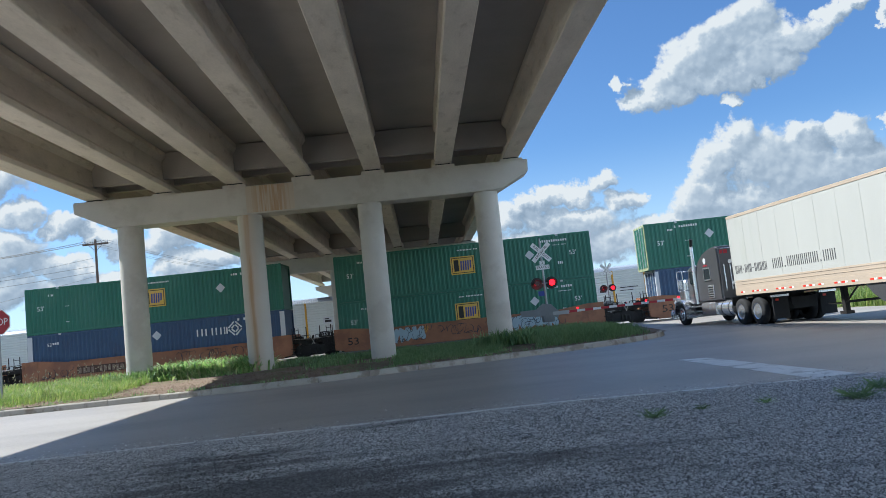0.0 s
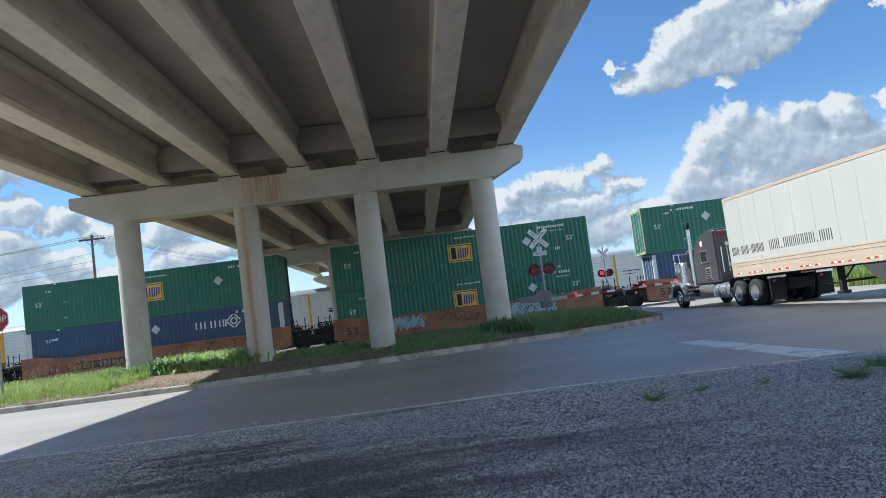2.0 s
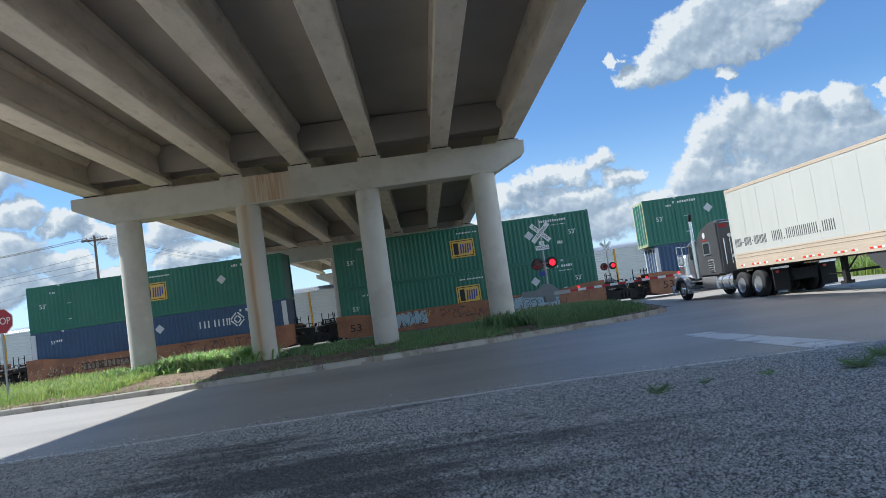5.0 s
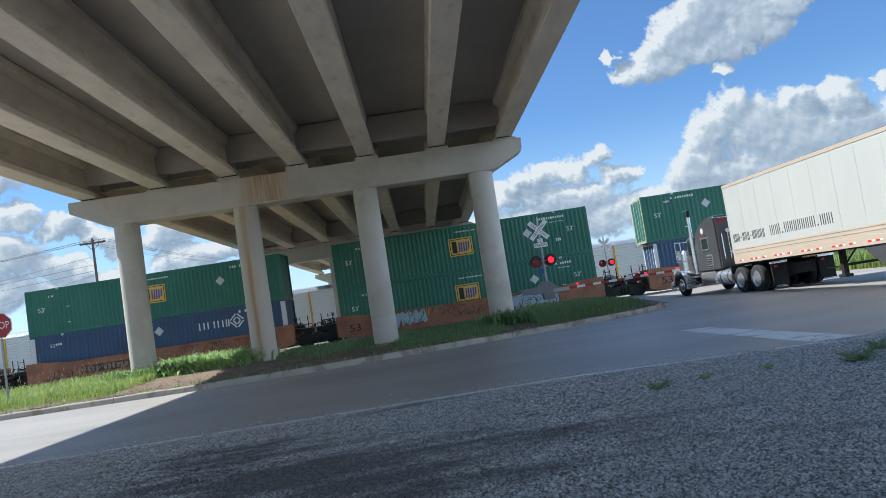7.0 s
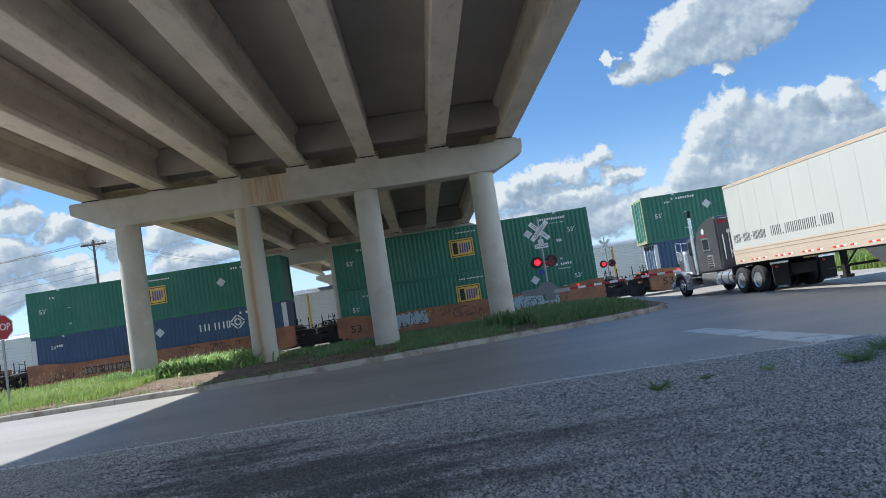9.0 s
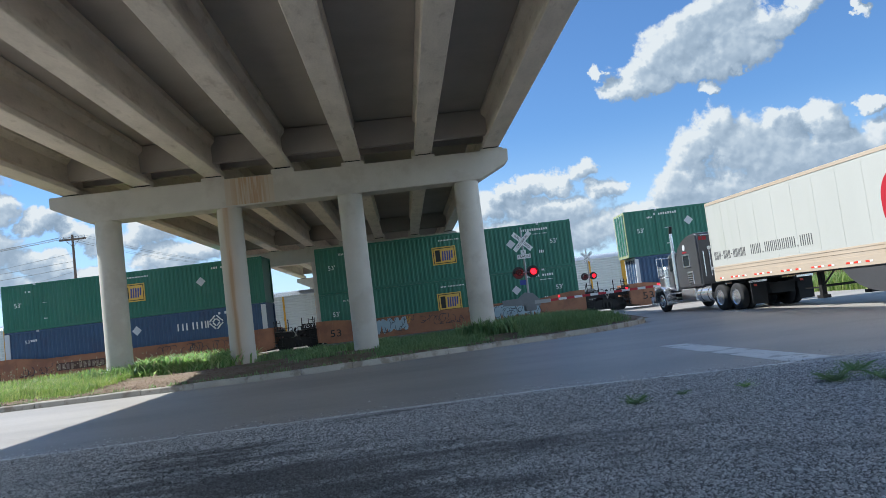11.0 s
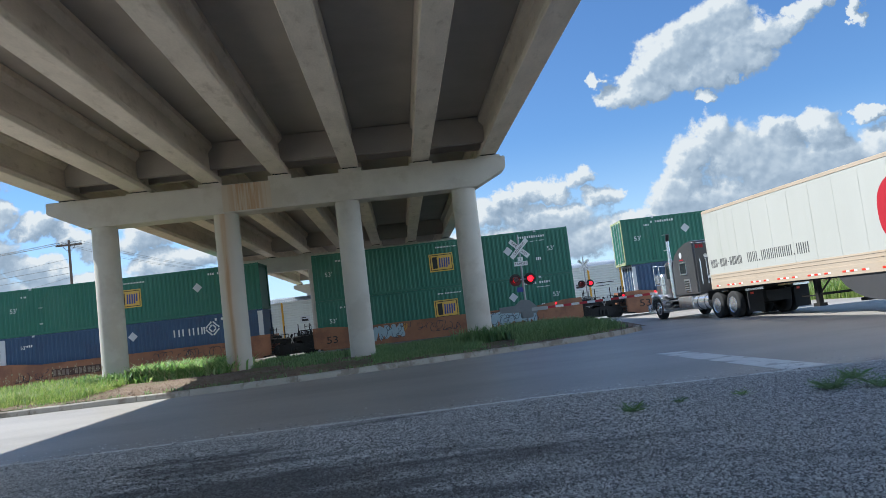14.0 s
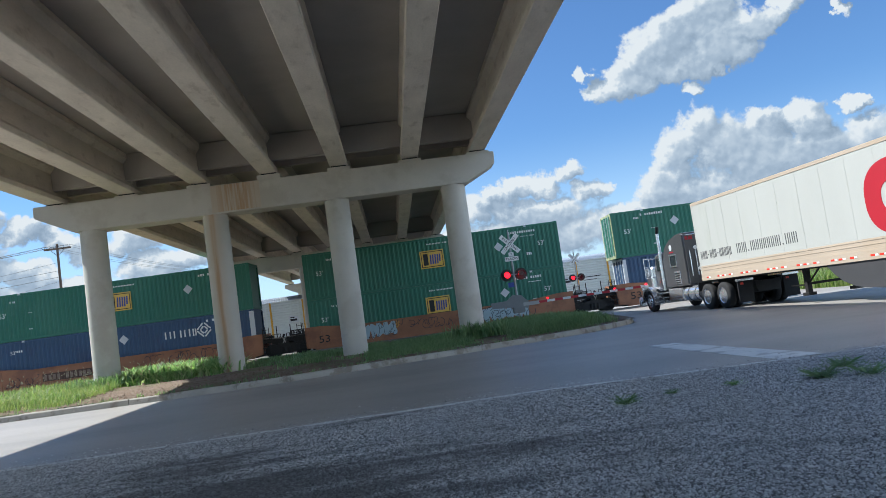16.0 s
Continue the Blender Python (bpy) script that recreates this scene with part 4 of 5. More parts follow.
def trailer():
    c = thing("semi_trailer", RIG, "long white box semi-trailer with a dusty tan lower band", "trailer")
    W, L, z0, z1 = 2.60, 16.52, 1.15, 4.34
    ring = [(0.0, z0 + 0.62), (0.0, z1 - 0.10), (0.03, z1 - 0.02), (0.1, z1), (W - 0.1, z1), (W - 0.03, z1 - 0.02), (W, z1 - 0.1), (W, z0 + 0.62)]
    n, step = 14, 1.18
    for i in range(n):
        a, b = -i * step, -(i + 1) * step
        part("side_panel", boxes((0.0, 0.02, b + 0.004, a - 0.004, z0 + 0.60, z1 - 0.12)), TRAILER, c)
        bm = bmesh.new()
        for k in range(46):
            z = z0 + 0.66 + k * (z1 - z0 - 0.86) / 46
            box(bm, -0.006, 0.0, a - 0.016, a - 0.004, z, z + 0.022)
        box(bm, -0.003, 0.0, a - 0.03, a + 0.01, z0 + 0.6, z1 - 0.12)
        part("seam", bm, TRAILER, c)
    part("core", boxes((0.021, W, -L, -0.02, z0 + 0.1, z1 - 0.03)), TRAILER, c)
    part("front_corner", boxes((-0.006, 0.09, -0.10, 0.02, z0, z1 - 0.02), bevel=0.02), TRAILER, c)
    part("top_rail", boxes((-0.012, 0.06, -L, 0.02, z1 - 0.13, z1), bevel=0.015), TRAILER_LOW, c)
    part("lower_panel", boxes((-0.004, 0.02, -L, -0.02, z0 + 0.30, z0 + 0.60)), TRAILER_LOW, c)
    part("rub_strip", boxes((-0.014, 0.02, -L, -0.02, z0 + 0.54, z0 + 0.57), (-0.014, 0.02, -L, -0.02, z0 + 0.42, z0 + 0.44)), TRAILER_LOW, c)
    part("bottom_rail", boxes((-0.016, 0.05, -L, 0.0, z0, z0 + 0.30), bevel=0.012), TRAILER_LOW, c)
    part("underfloor", boxes((0.05, W, -L, 0, z0 - 0.04, z0 + 0.1)), BOGIE, c)
    for k in range(18):
        y = -0.42 - k * 0.86
        for yt in ((y, y - 0.36) if k % 2 else (y, )):
            part("red_tape", boxes((-0.021, -0.012, yt - 0.17, yt, z0 + 0.10, z0 + 0.155)), RED_TAPE, c)
            part("white_tape", boxes((-0.021, -0.012, yt - 0.31, yt - 0.175, z0 + 0.10, z0 + 0.155)), WHITE, c)
    # two groups of dark blocks where the writing runs, and a large red open ring
    y = -0.22
    for count, wdt, h, gap in ((13, 0.125, 0.32, 0.186), (16, 0.17, 0.36, 0.236)):
        for k in range(count):
            low = z0 + 0.86
            if count == 13 and k in (3, 7):
                part("letter_bar", boxes((-0.006, 0.0, y - wdt * 0.8, y - wdt * 0.1, low + h * 0.42, low + h * 0.54)), LETTER_GREY, c, "dark dash of lettering")
            elif count == 16 and k in (3, 12):
                part("letter_bar", boxes((-0.006, 0.0, y - wdt * 0.6, y - wdt * 0.25, low, low + 0.06)), LETTER_GREY, c, "dark dot of lettering")
            else:
                for yb in (y, y - wdt + 0.042):
                    part("letter_bar", boxes((-0.006, 0.0, yb - 0.042, yb, low, low + h)), LETTER_GREY, c, "dark upright bar of lettering")
            y -= gap
        y -= 0.36
    cy, cz = -11.34, 2.78
    bm = bmesh.new()
    outer, inner = [], []
    for k in range(41):
        a = radians(38 + (360 - 76) * k / 40)
        ca, sa = math.cos(a), math.sin(a)
        ex = lambda v: math.copysign(abs(v) ** 0.8, v)
        outer.append((cy - ex(ca) * 1.30, cz + ex(sa) * 1.03))
        inner.append((cy - ex(ca) * 0.66, cz + ex(sa) * 0.46))
    vo = [[bm.verts.new((xx, *p)) for p in outer] for xx in (-0.010, 0.002)]
    vi = [[bm.verts.new((xx, *p)) for p in inner] for xx in (-0.010, 0.002)]
    for k in range(40):
        bm.faces.new((vo[0][k], vo[0][k + 1], vi[0][k + 1], vi[0][k]))
        bm.faces.new((vo[1][k], vi[1][k], vi[1][k + 1], vo[1][k + 1]))
        bm.faces.new((vo[0][k], vo[1][k], vo[1][k + 1], vo[0][k + 1]))
        bm.faces.new((vi[0][k], vi[0][k + 1], vi[1][k + 1], vi[1][k]))
    bmesh.ops.recalc_face_normals(bm, faces=bm.faces)
    part("red_ring", bm, RED_PAINT, c, "large red open ring")
    # landing legs, skirt, rear wheels
    for x in (0.35, 2.05):
        leg = part("landing_leg", boxes((x, x + 0.16, -6.28, -6.12, 0.34, z0), (x - 0.06, x + 0.22, -6.36, -6.04, 0.26, 0.36)), BOGIE, c)
        part("leg_brace", rods(((x + 0.08, -6.2, 0.6), (x + 0.08, -6.95, z0), 0.03), ((x + 0.08, -6.2, 0.6), (x + 0.08, -5.3, 0.62), 0.025), seg=8), BOGIE, leg)
    part("leg_brace", boxes((0.4, 2.1, -6.24, -6.16, 0.6, 0.68)), BOGIE, c)
    part("side_skirt", prisms(([(-7.85, z0), (-8.15, 0.86), (-8.5, 0.64), (-8.9, 0.49), (-9.4, 0.40), (-10.2, 0.36), (-13.0, 0.36), (-13.1, z0)], "x", 0.03, 0.06)), CAB_GREY, c, "dark grey side skirt")
    for y in (-14.0, -15.3):
        road_wheel(c, 0.0, y, -1)
        road_wheel(c, W, y, 1)
    return c


def tractor():
    c = thing("tractor_unit", RIG, "dark grey long-nosed lorry tractor with chrome stacks and tanks", "lorry")
    # frame and fifth wheel
    part("chassis", boxes((0.75, 0.95, -2.6, 6.2, 0.62, 0.92), (1.55, 1.75, -2.6, 6.2, 0.62, 0.92), (0.5, 2.0, -1.4, -0.3, 0.92, 1.10), (0.8, 1.7, -2.6, -2.3, 0.5, 0.9)), BOGIE, c)
    for y in (-0.22, -1.48):
        road_wheel(c, -0.02, y, -1)
        road_wheel(c, 2.48, y, 1)
        part("axle", rods(((0.3, y, 0.51), (2.2, y, 0.51), 0.12)), BOGIE, c)
    road_wheel(c, 0.02, 5.5, -1, dual=False)
    road_wheel(c, 2.44, 5.5, 1, dual=False)
    part("axle", rods(((0.2, 5.5, 0.45), (2.3, 5.5, 0.45), 0.08)), BOGIE, c)
    # sleeper: one rounded block with a sloping front of the roof
    bm = bmesh.new()
    prism(bm, [(1.45, 1.02), (3.70, 1.02), (3.70, 2.30), (3.45, 2.82), (2.95, 3.12), (2.3, 3.28), (1.65, 3.33), (1.45, 3.28)], "x", 0.12, 2.34)
    bmesh.ops.bevel(bm, geom=bm.edges[:], offset=0.07, segments=3, affect="EDGES")
    slp = part("sleeper", bm, CAB_GREY, c, "dark grey sleeper cab", smooth=True)
    part("sleeper_window", boxes((0.105, 0.125, 2.32, 2.86, 1.98, 2.42), bevel=0.03), GLASS_DARK, slp)
    fr = bmesh.new()
    for r in ((2.26, 2.92, 1.92, 1.97), (2.26, 2.92, 2.43, 2.48), (2.26, 2.31, 1.92, 2.48), (2.87, 2.92, 1.92, 2.48)):
        box(fr, 0.085, 0.125, *r)
    part("window_frame", fr, CHROME, slp, "chrome window frame")
    part("locker_door", boxes((0.09, 0.125, 2.1, 2.65, 1.14, 1.72), bevel=0.02), CHROME, slp, "louvred chrome locker door")
    bm = bmesh.new()
    for k in range(5):
        box(bm, 0.082, 0.1, 2.16, 2.59, 1.19 + 0.1 * k, 1.24 + 0.1 * k)
    part("louvre", bm, BLACK, slp)
    for x, z in ((0.62, 2.62), (0.72, 1.72)):
        part("round_fitting", rods(((x, 1.40, z), (x, 1.47, z), 0.09)), CHROME, slp)
    for x in (0.34, 0.60):
        part("grab_rail", rods(((x, 1.40, 1.45), (x, 1.40, 2.5), 0.022), ((x, 1.40, 1.45), (x, 1.47, 1.45), 0.018), ((x, 1.40, 2.5), (x, 1.47, 2.5), 0.018), seg=8), CHROME, slp)
    part("rear_marker", rods(((0.3, 1.42, 3.2), (0.75, 1.42, 3.2), 0.02), seg=8), CHROME, slp)
    part("rear_mark", boxes((0.24, 0.36, 1.438, 1.452, 2.98, 3.14), (0.40, 0.58, 1.438, 1.452, 2.98, 3.14)), RED_PAINT, slp, "faded red painted blocks")
    part("round_mark", rods(((0.108, 2.72, 2.78), (0.122, 2.72, 2.78), 0.13)), LIGHT_GREY, slp, "pale round mark")
    part("small_mark", boxes((0.108, 0.122, 2.5, 2.9, 2.55, 2.60)), RED_PAINT, slp)
    # cab and hood
    bm = bmesh.new()
    prism(bm, [(3.65, 0.95), (4.9, 0.95), (4.9, 2.0), (4.72, 2.5), (4.5, 2.64), (3.65, 2.66)], "x", 0.22, 2.24)
    bmesh.ops.bevel(bm, geom=bm.edges[:], offset=0.06, segments=3, affect="EDGES")
    cab = part("cab", bm, CAB_GREY, c, smooth=True)
    part("side_window", boxes((0.20, 0.225, 3.85, 4.6, 1.85, 2.45), bevel=0.03), GLASS_DARK, cab)
    part("windscreen", prisms(([(4.91, 2.03), (4.92, 2.06), (4.74, 2.50), (4.72, 2.47)], "x", 0.35, 2.1)), GLASS_DARK, cab)
    part("sun_visor", prisms(([(4.6, 2.58), (5.0, 2.46), (5.0, 2.50), (4.6, 2.64)], "x", 0.3, 2.16)), CHROME, cab)
    bm = bmesh.new()
    prism(bm, [(4.85, 0.85), (6.65, 0.85), (6.7, 1.66), (6.55, 1.80), (4.85, 1.98)], "x", 0.50, 1.96)
    bmesh.ops.bevel(bm, geom=bm.edges[:], offset=0.10, segments=3, affect="EDGES")
    part("hood", bm, CAB_GREY, c, smooth=True)
    part("grille", boxes((0.6, 1.86, 6.68, 6.76, 0.8, 1.70), bevel=0.03), CHROME, c)
    part("bumper", boxes((-0.02, 2.46, 6.6, 6.8, 0.32, 0.74), bevel=0.05), CHROME, c, "chrome bumper", smooth=True)
    for x in (-0.06, 2.04):
        bm = bmesh.new()
        pts = []
        for k in range(11):
            a = radians(2 + 194 * k / 10)
            pts.append((5.52 + math.cos(a) * 0.72, 0.50 + math.sin(a) * 0.70))
        inner = [(5.52 + (p[0] - 5.52) * 0.86, 0.50 + (p[1] - 0.50) * 0.86) for p in pts]
        prism(bm, pts + inner[::-1], "x", x, x + 0.48)
        part("fender", bm, CHROME, c, "bright polished fender", smooth=True)
    part("headlamp", boxes((0.1, 0.48, 6.35, 6.55, 0.98, 1.22), bevel=0.06), CHROME, c, smooth=True)
    # stacks, air cleaners, tanks, steps, mirrors
    for x in (0.10, 2.36):
        s = part("exhaust_stack", rods(((x, 3.80, 0.95), (x, 3.80, 3.55), 0.075), ((x, 3.80, 1.2), (x, 3.80, 2.7), 0.10), seg=20), CHROME, c, "tall chrome exhaust stack", smooth=True)
        part("stack_tip", rods(((x, 3.80, 3.55), (x, 3.70, 3.86), 0.075), seg=16), BLACK, s, "sooty cut-off tip", smooth=True)
        part("air_cleaner", rods(((x + 0.12 * (1 if x < 1 else -1), 5.0, 1.15), (x + 0.12 * (1 if x < 1 else -1), 5.0, 2.0), 0.19), ((x + 0.12 * (1 if x < 1 else -1), 5.0, 2.0), (x + 0.12 * (1 if x < 1 else -1), 5.0, 2.12), 0.19, 0.12), seg=24), CHROME, c, "chrome air cleaner drum", smooth=True)
        xs = x - 0.52 if x < 1 else x + 0.30
        mir = part("mirror_arm", rods(((x, 4.5, 2.45), (xs, 4.55, 2.5), 0.02), ((xs, 4.55, 2.5), (xs, 4.55, 1.6), 0.02), ((xs, 4.55, 1.6), (x, 4.5, 1.6), 0.02), ((xs + 0.26, 4.55, 2.5), (xs + 0.26, 4.55, 1.6), 0.02), ((xs, 4.55, 2.1), (xs + 0.5, 4.55, 2.1), 0.015), seg=8), CHROME, c, "chrome tube mirror arm")
        part("mirror", boxes((xs + 0.02, xs + 0.22, 4.53, 4.58, 1.68, 2.06), bevel=0.03), CHROME, mir, "dark mirror in a chrome shell")
    for x in (0.38, 2.08):
        tank = part("fuel_tank", rods(((x, 0.62, 0.68), (x, 1.95, 0.68), 0.33), seg=32), CHROME, c, "polished round fuel tank", smooth=True)
        for ys in (0.92, 1.55):
            part("tank_strap", rods(((x, ys, 0.68), (x, ys + 0.05, 0.68), 0.338), seg=32), BLACK, tank)
        part("tool_box", boxes((x - 0.30, x + 0.3, 2.1, 3.5, 0.42, 0.98), bevel=0.04), CHROME, c, "bright step box", smooth=True)
        part("step", boxes((x - 0.32, x + 0.1, 3.65, 4.6, 0.42, 0.50), (x - 0.32, x + 0.1, 3.65, 4.6, 0.80, 0.86), bevel=0.01), CHROME, c)
    part("deck_plate", boxes((0.5, 2.0, 0.3, 1.45, 0.92, 0.96)), BOGIE, c)
    part("air_lines", rods(((1.0, 1.45, 1.7), (0.9, 0.75, 1.25), 0.02), ((0.9, 0.75, 1.25), (1.0, 0.05, 1.5), 0.02), ((1.3, 1.45, 1.7), (1.25, 0.75, 1.2), 0.02), ((1.25, 0.75, 1.2), (1.3, 0.05, 1.5), 0.02), seg=6), BLACK, c)
    for x in (0.0, 1.85):
        flap = part("mud_flap", boxes((x, x + 0.6, -2.62, -2.58, 0.18, 0.98)), RUBBER, c, "black mud flap")
        part("flap_hanger", boxes((x - 0.02, x + 0.64, -2.64, -2.54, 0.98, 1.06)), CHROME, flap)
        part("tail_lamp", boxes((x + 0.1, x + 0.22, -2.65, -2.63, 0.84, 0.92)), RED_TAPE, c)
    for y0 in (-0.1, ):
        part("half_fender", boxes((0.0, 0.58, 0.40, 0.46, 0.75, 1.10)), BLACK, c)
    return c


semi = trailer()
cabin = tractor()

# ---- level crossing signals ----
def crossbuck(parent, x, y, z, arm=1.22):
    for a, text in ((45, "RAIL   ROAD"), (-45, "CROSSING")):
        m = Matrix.Translation((x, y - (0.02 if a < 0 else 0.0), z)) @ Matrix.Rotation(radians(a), 4, "Y")
        b = part("crossbuck_board", boxes((-arm / 2, arm / 2, -0.012, 0.0, -0.115, 0.115)), WHITE, parent, "white crossing board with black letters", at=m)
        letters("board_writing", text, 0.17, BLACK, b, Matrix.Translation((0, -0.014, 0)) @ FACING, 0.002)


def signal_mast(name_m, lift, arm_len, scale=1.0, tracks=True):
    c = thing("crossing_signal", name_m, "level crossing mast with crossed boards and twin red flashers", "crossing signal", "signals at the level crossing")
    part("mast", rods(((0, 0, 0), (0, 0, 4.75), 0.055), seg=16), GALV, c, smooth=True)
    part("mast_base", rods(((0, 0, 0), (0, 0, 0.45), 0.12, 0.08), seg=16), GALV, c, smooth=True)
    part("finial", rods(((0, 0, 4.75), (0, 0, 4.95), 0.05, 0.02)), GALV, c)
    crossbuck(c, 0.0, -0.07, 4.22)
    if tracks:
        b = part("track_board", boxes((-0.34, 0.34, -0.08, -0.065, 3.36, 3.58)), WHITE, c, "white board with black letters")
        letters("board_writing", "TRACKS", 0.17, BLACK, b, wall_mark(0, -0.084, 3.47), 0.002)
        b = part("track_board", boxes((-0.13, 0.13, -0.08, -0.065, 3.60, 3.80)), WHITE, c)
        letters("board_writing", "2", 0.17, BLACK, b, wall_mark(0, -0.084, 3.70), 0.002)
    part("cross_arm", rods(((-0.40, 0, 2.68), (0.40, 0, 2.68), 0.035), seg=10), GALV, c)
    if tracks:
        part("notice_board", boxes((-0.36, -0.06, -0.075, -0.06, 2.06, 2.30), bevel=0.005), LOGO_BLUE, c, "small blue notice board")
    discs = []
    for s in (-1, 1):
        x = s * 0.36
        bm = bmesh.new()
        rod(bm, (x, -0.02, 2.68), (x, 0.10, 2.68), 0.305, seg=32)
        hous = part("backing_disc", bm, BLACK, c, "round black backing disc", smooth=True)
        bm = bmesh.new()
        turn = [radians(-10 + 200 * k / 13) for k in range(14)]
        arc = [[(x + math.cos(a) * r, 2.68 + math.sin(a) * r) for a in turn] for r in (0.19, 0.18)]
        prism(bm, arc[0] + arc[1][::-1], "y", -0.32, -0.02)
        part("hood", bm, BLACK, hous, "black hood over the lamp")
        # blinking is imitated by an added turning disc: one face lit, the other dark
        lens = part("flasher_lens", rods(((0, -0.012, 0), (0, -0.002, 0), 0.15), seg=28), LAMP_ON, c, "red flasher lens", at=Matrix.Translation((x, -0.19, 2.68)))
        part("dark_face", rods(((0, 0.002, 0), (0, 0.012, 0), 0.15), seg=28), LAMP_OFF, lens, "dark red face standing for the unlit lens")
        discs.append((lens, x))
    if lift:
        part("gate_motor", boxes((-0.28, 0.28, -0.30, 0.25, 0.75, 1.45), bevel=0.04), GATE_GREY, c, "grey gate motor case")
        g = part("gate_arm", boxes((0.2, 1.0, -0.34, -0.28, 1.06, 1.24), bevel=0.01), GALV, c, "red and white striped gate arm")
        n = int(arm_len / 0.40)
        for k in range(n):
            part("gate_stripe", boxes((0.6 + k * 0.40, 0.6 + (k + 1) * 0.40, -0.335, -0.285, 1.10 + 0.004 * k, 1.215 + 0.004 * k)), RED_PAINT if k % 2 else WHITE, g)
        for x in (arm_len * 0.21, arm_len * 0.705, arm_len * 0.94):
            part("gate_lamp", rods(((x, -0.36, 1.30), (x, -0.26, 1.30), 0.042), seg=12), LAMP_ON, g, "small red gate lamp")
        part("counterweight", prisms(([(-1.35, 1.12), (-0.3, 1.05), (0.45, 0.95), (0.55, 1.2), (0.15, 1.62), (-0.25, 1.68), (-0.6, 1.42), (-1.4, 1.40)], "y", -0.33, -0.27)), GATE_GREY, c, "grey counterweight arm")
    return c, discs


NEAR_SIGNAL, near_lenses = signal_mast(pose(6.18, 37.5, 0.05, 0, 0, 0), True, 6.9)
FAR_SIGNAL, far_lenses = signal_mast(pose(15.42, 62.0, 0.0), True, 6.0, tracks=False)

# ---- stop sign ----
st = thing("stop_sign", pose(-13.46, 24.6, 0.2, 0, 0, -4), "red octagonal stop sign on a thin steel post", "road sign")
part("post", boxes((-0.03, 0.03, -0.02, 0.02, -0.3, 3.05)), GALV, st)
octagon = [(math.cos(radians(22.5 + 45 * k)) * 0.43, math.sin(radians(22.5 + 45 * k)) * 0.43) for k in range(8)]
part("border", prisms(([(a, b + 2.62) for a, b in octagon], "y", -0.032, -0.022)), WHITE, st, "white sign border")
face = part("face", prisms(([(a * 0.94, b * 0.94 + 2.62) for a, b in octagon], "y", -0.038, -0.030)), SIGN_RED, st, "red sign face")
letters("sign_writing", "STOP", 0.32, WHITE, face, wall_mark(0, -0.041, 2.62), 0.002, 0.86)

# ---- utility pole and wires ----
up = thing("utility_pole", pose(-31.3, 75.0, 0), "weathered timber utility pole with cross-arm and wires", "utility pole")
part("pole", rods(((0, 0, -0.5), (0, 0, 13.0), 0.17, 0.11), seg=14), TIMBER, up, smooth=True)
part("cross_arm", boxes((-1.25, 1.25, -0.08, 0.06, 12.45, 12.62)), TIMBER, up)
part("arm_brace", rods(((-0.6, 0, 12.4), (0, 0, 11.8), 0.03), ((0.6, 0, 12.4), (0, 0, 11.8), 0.03), seg=6), GALV, up)
for x in (-1.15, -0.6, 0.6, 1.15):
    part("insulator", rods(((x, 0, 12.62), (x, 0, 12.85), 0.05), seg=10), LIGHT_GREY, up)


def wire(a, b, sag, r=0.016):
    a, b = Vector(a), Vector(b)
    pts = [a.lerp(b, k / 10) - Vector((0, 0, sag * 4 * (k / 10) * (1 - k / 10))) for k in range(11)]
    o = thing("overhead_wire", pose(0, 0, 0), "thin dark overhead cable", "cable", "overhead cables")
    part("strand", rods(*[(p, q, r) for p, q in zip(pts, pts[1:])], seg=5), WIRE, o)


for x, z in ((-1.15, 12.85), (-0.6, 12.85), (0.6, 12.85), (1.15, 12.85)):
    wire((-31.3 + x, 75, z), (-75 + x, 78, z + 0.6), 1.2)
    wire((-31.3 + x, 75, z), (-22 + x, 115, z - 1.0), 0.8, 0.012)
for z in (10.4, 9.8):
    wire((-31.3, 75, z), (-75, 66, z - 1.5), 0.8)
wire((-31.3, 75, 11.2), (-58, 60, 6.0), 0.2, 0.012)
wire((-31.3, 75, 9.4), (-60, 70, 4.0), 0.2, 0.012)

# ---- loose gravel, grass and weeds ----
rng = np.random.default_rng(4)


def scatter_stones(name, xs, ys, sizes, mat, label, z=0.010):
    """Many small broken stones in one mesh: squashed octahedra with uneven corners."""
    n = len(xs)
    base = np.array([(1, 0, 0), (0, 1, 0), (-1, 0, 0), (0, -1, 0), (0, 0, 0.8), (0, 0, -0.4)], float)
    tri = np.array([(0, 1, 4), (1, 2, 4), (2, 3, 4), (3, 0, 4)])
    turn = rng.uniform(0, 2 * np.pi, n)
    v = np.repeat(base[None], n, 0) * rng.uniform(0.55, 1.2, (n, 6, 1)) + rng.uniform(-0.22, 0.22, (n, 6, 3))
    c, s = np.cos(turn)[:, None], np.sin(turn)[:, None]
    x, y = v[:, :, 0] * c - v[:, :, 1] * s, v[:, :, 0] * s + v[:, :, 1] * c
    v = np.stack([x, y, v[:, :, 2]], 2) * sizes[:, None, None]
    v += np.stack([xs, ys, np.zeros(n) + z], 1)[:, None, :]
    f = (tri[None] + 6 * np.arange(n)[:, None, None]).reshape(-1, 3)
    me = bpy.data.meshes.new(name)
    me.vertices.add(n * 6)
    me.vertices.foreach_set("co", v.reshape(-1).astype(np.float32))
    me.loops.add(len(f) * 3)
    me.loops.foreach_set("vertex_index", f.reshape(-1).astype(np.int32))
    me.polygons.add(len(f))
    me.polygons.foreach_set("loop_start", np.arange(0, len(f) * 3, 3, dtype=np.int32))
    me.update(calc_edges=True)
    me.materials.append(mat)
    return tagged(new(name, me), label, "gravel", kind="stuff")


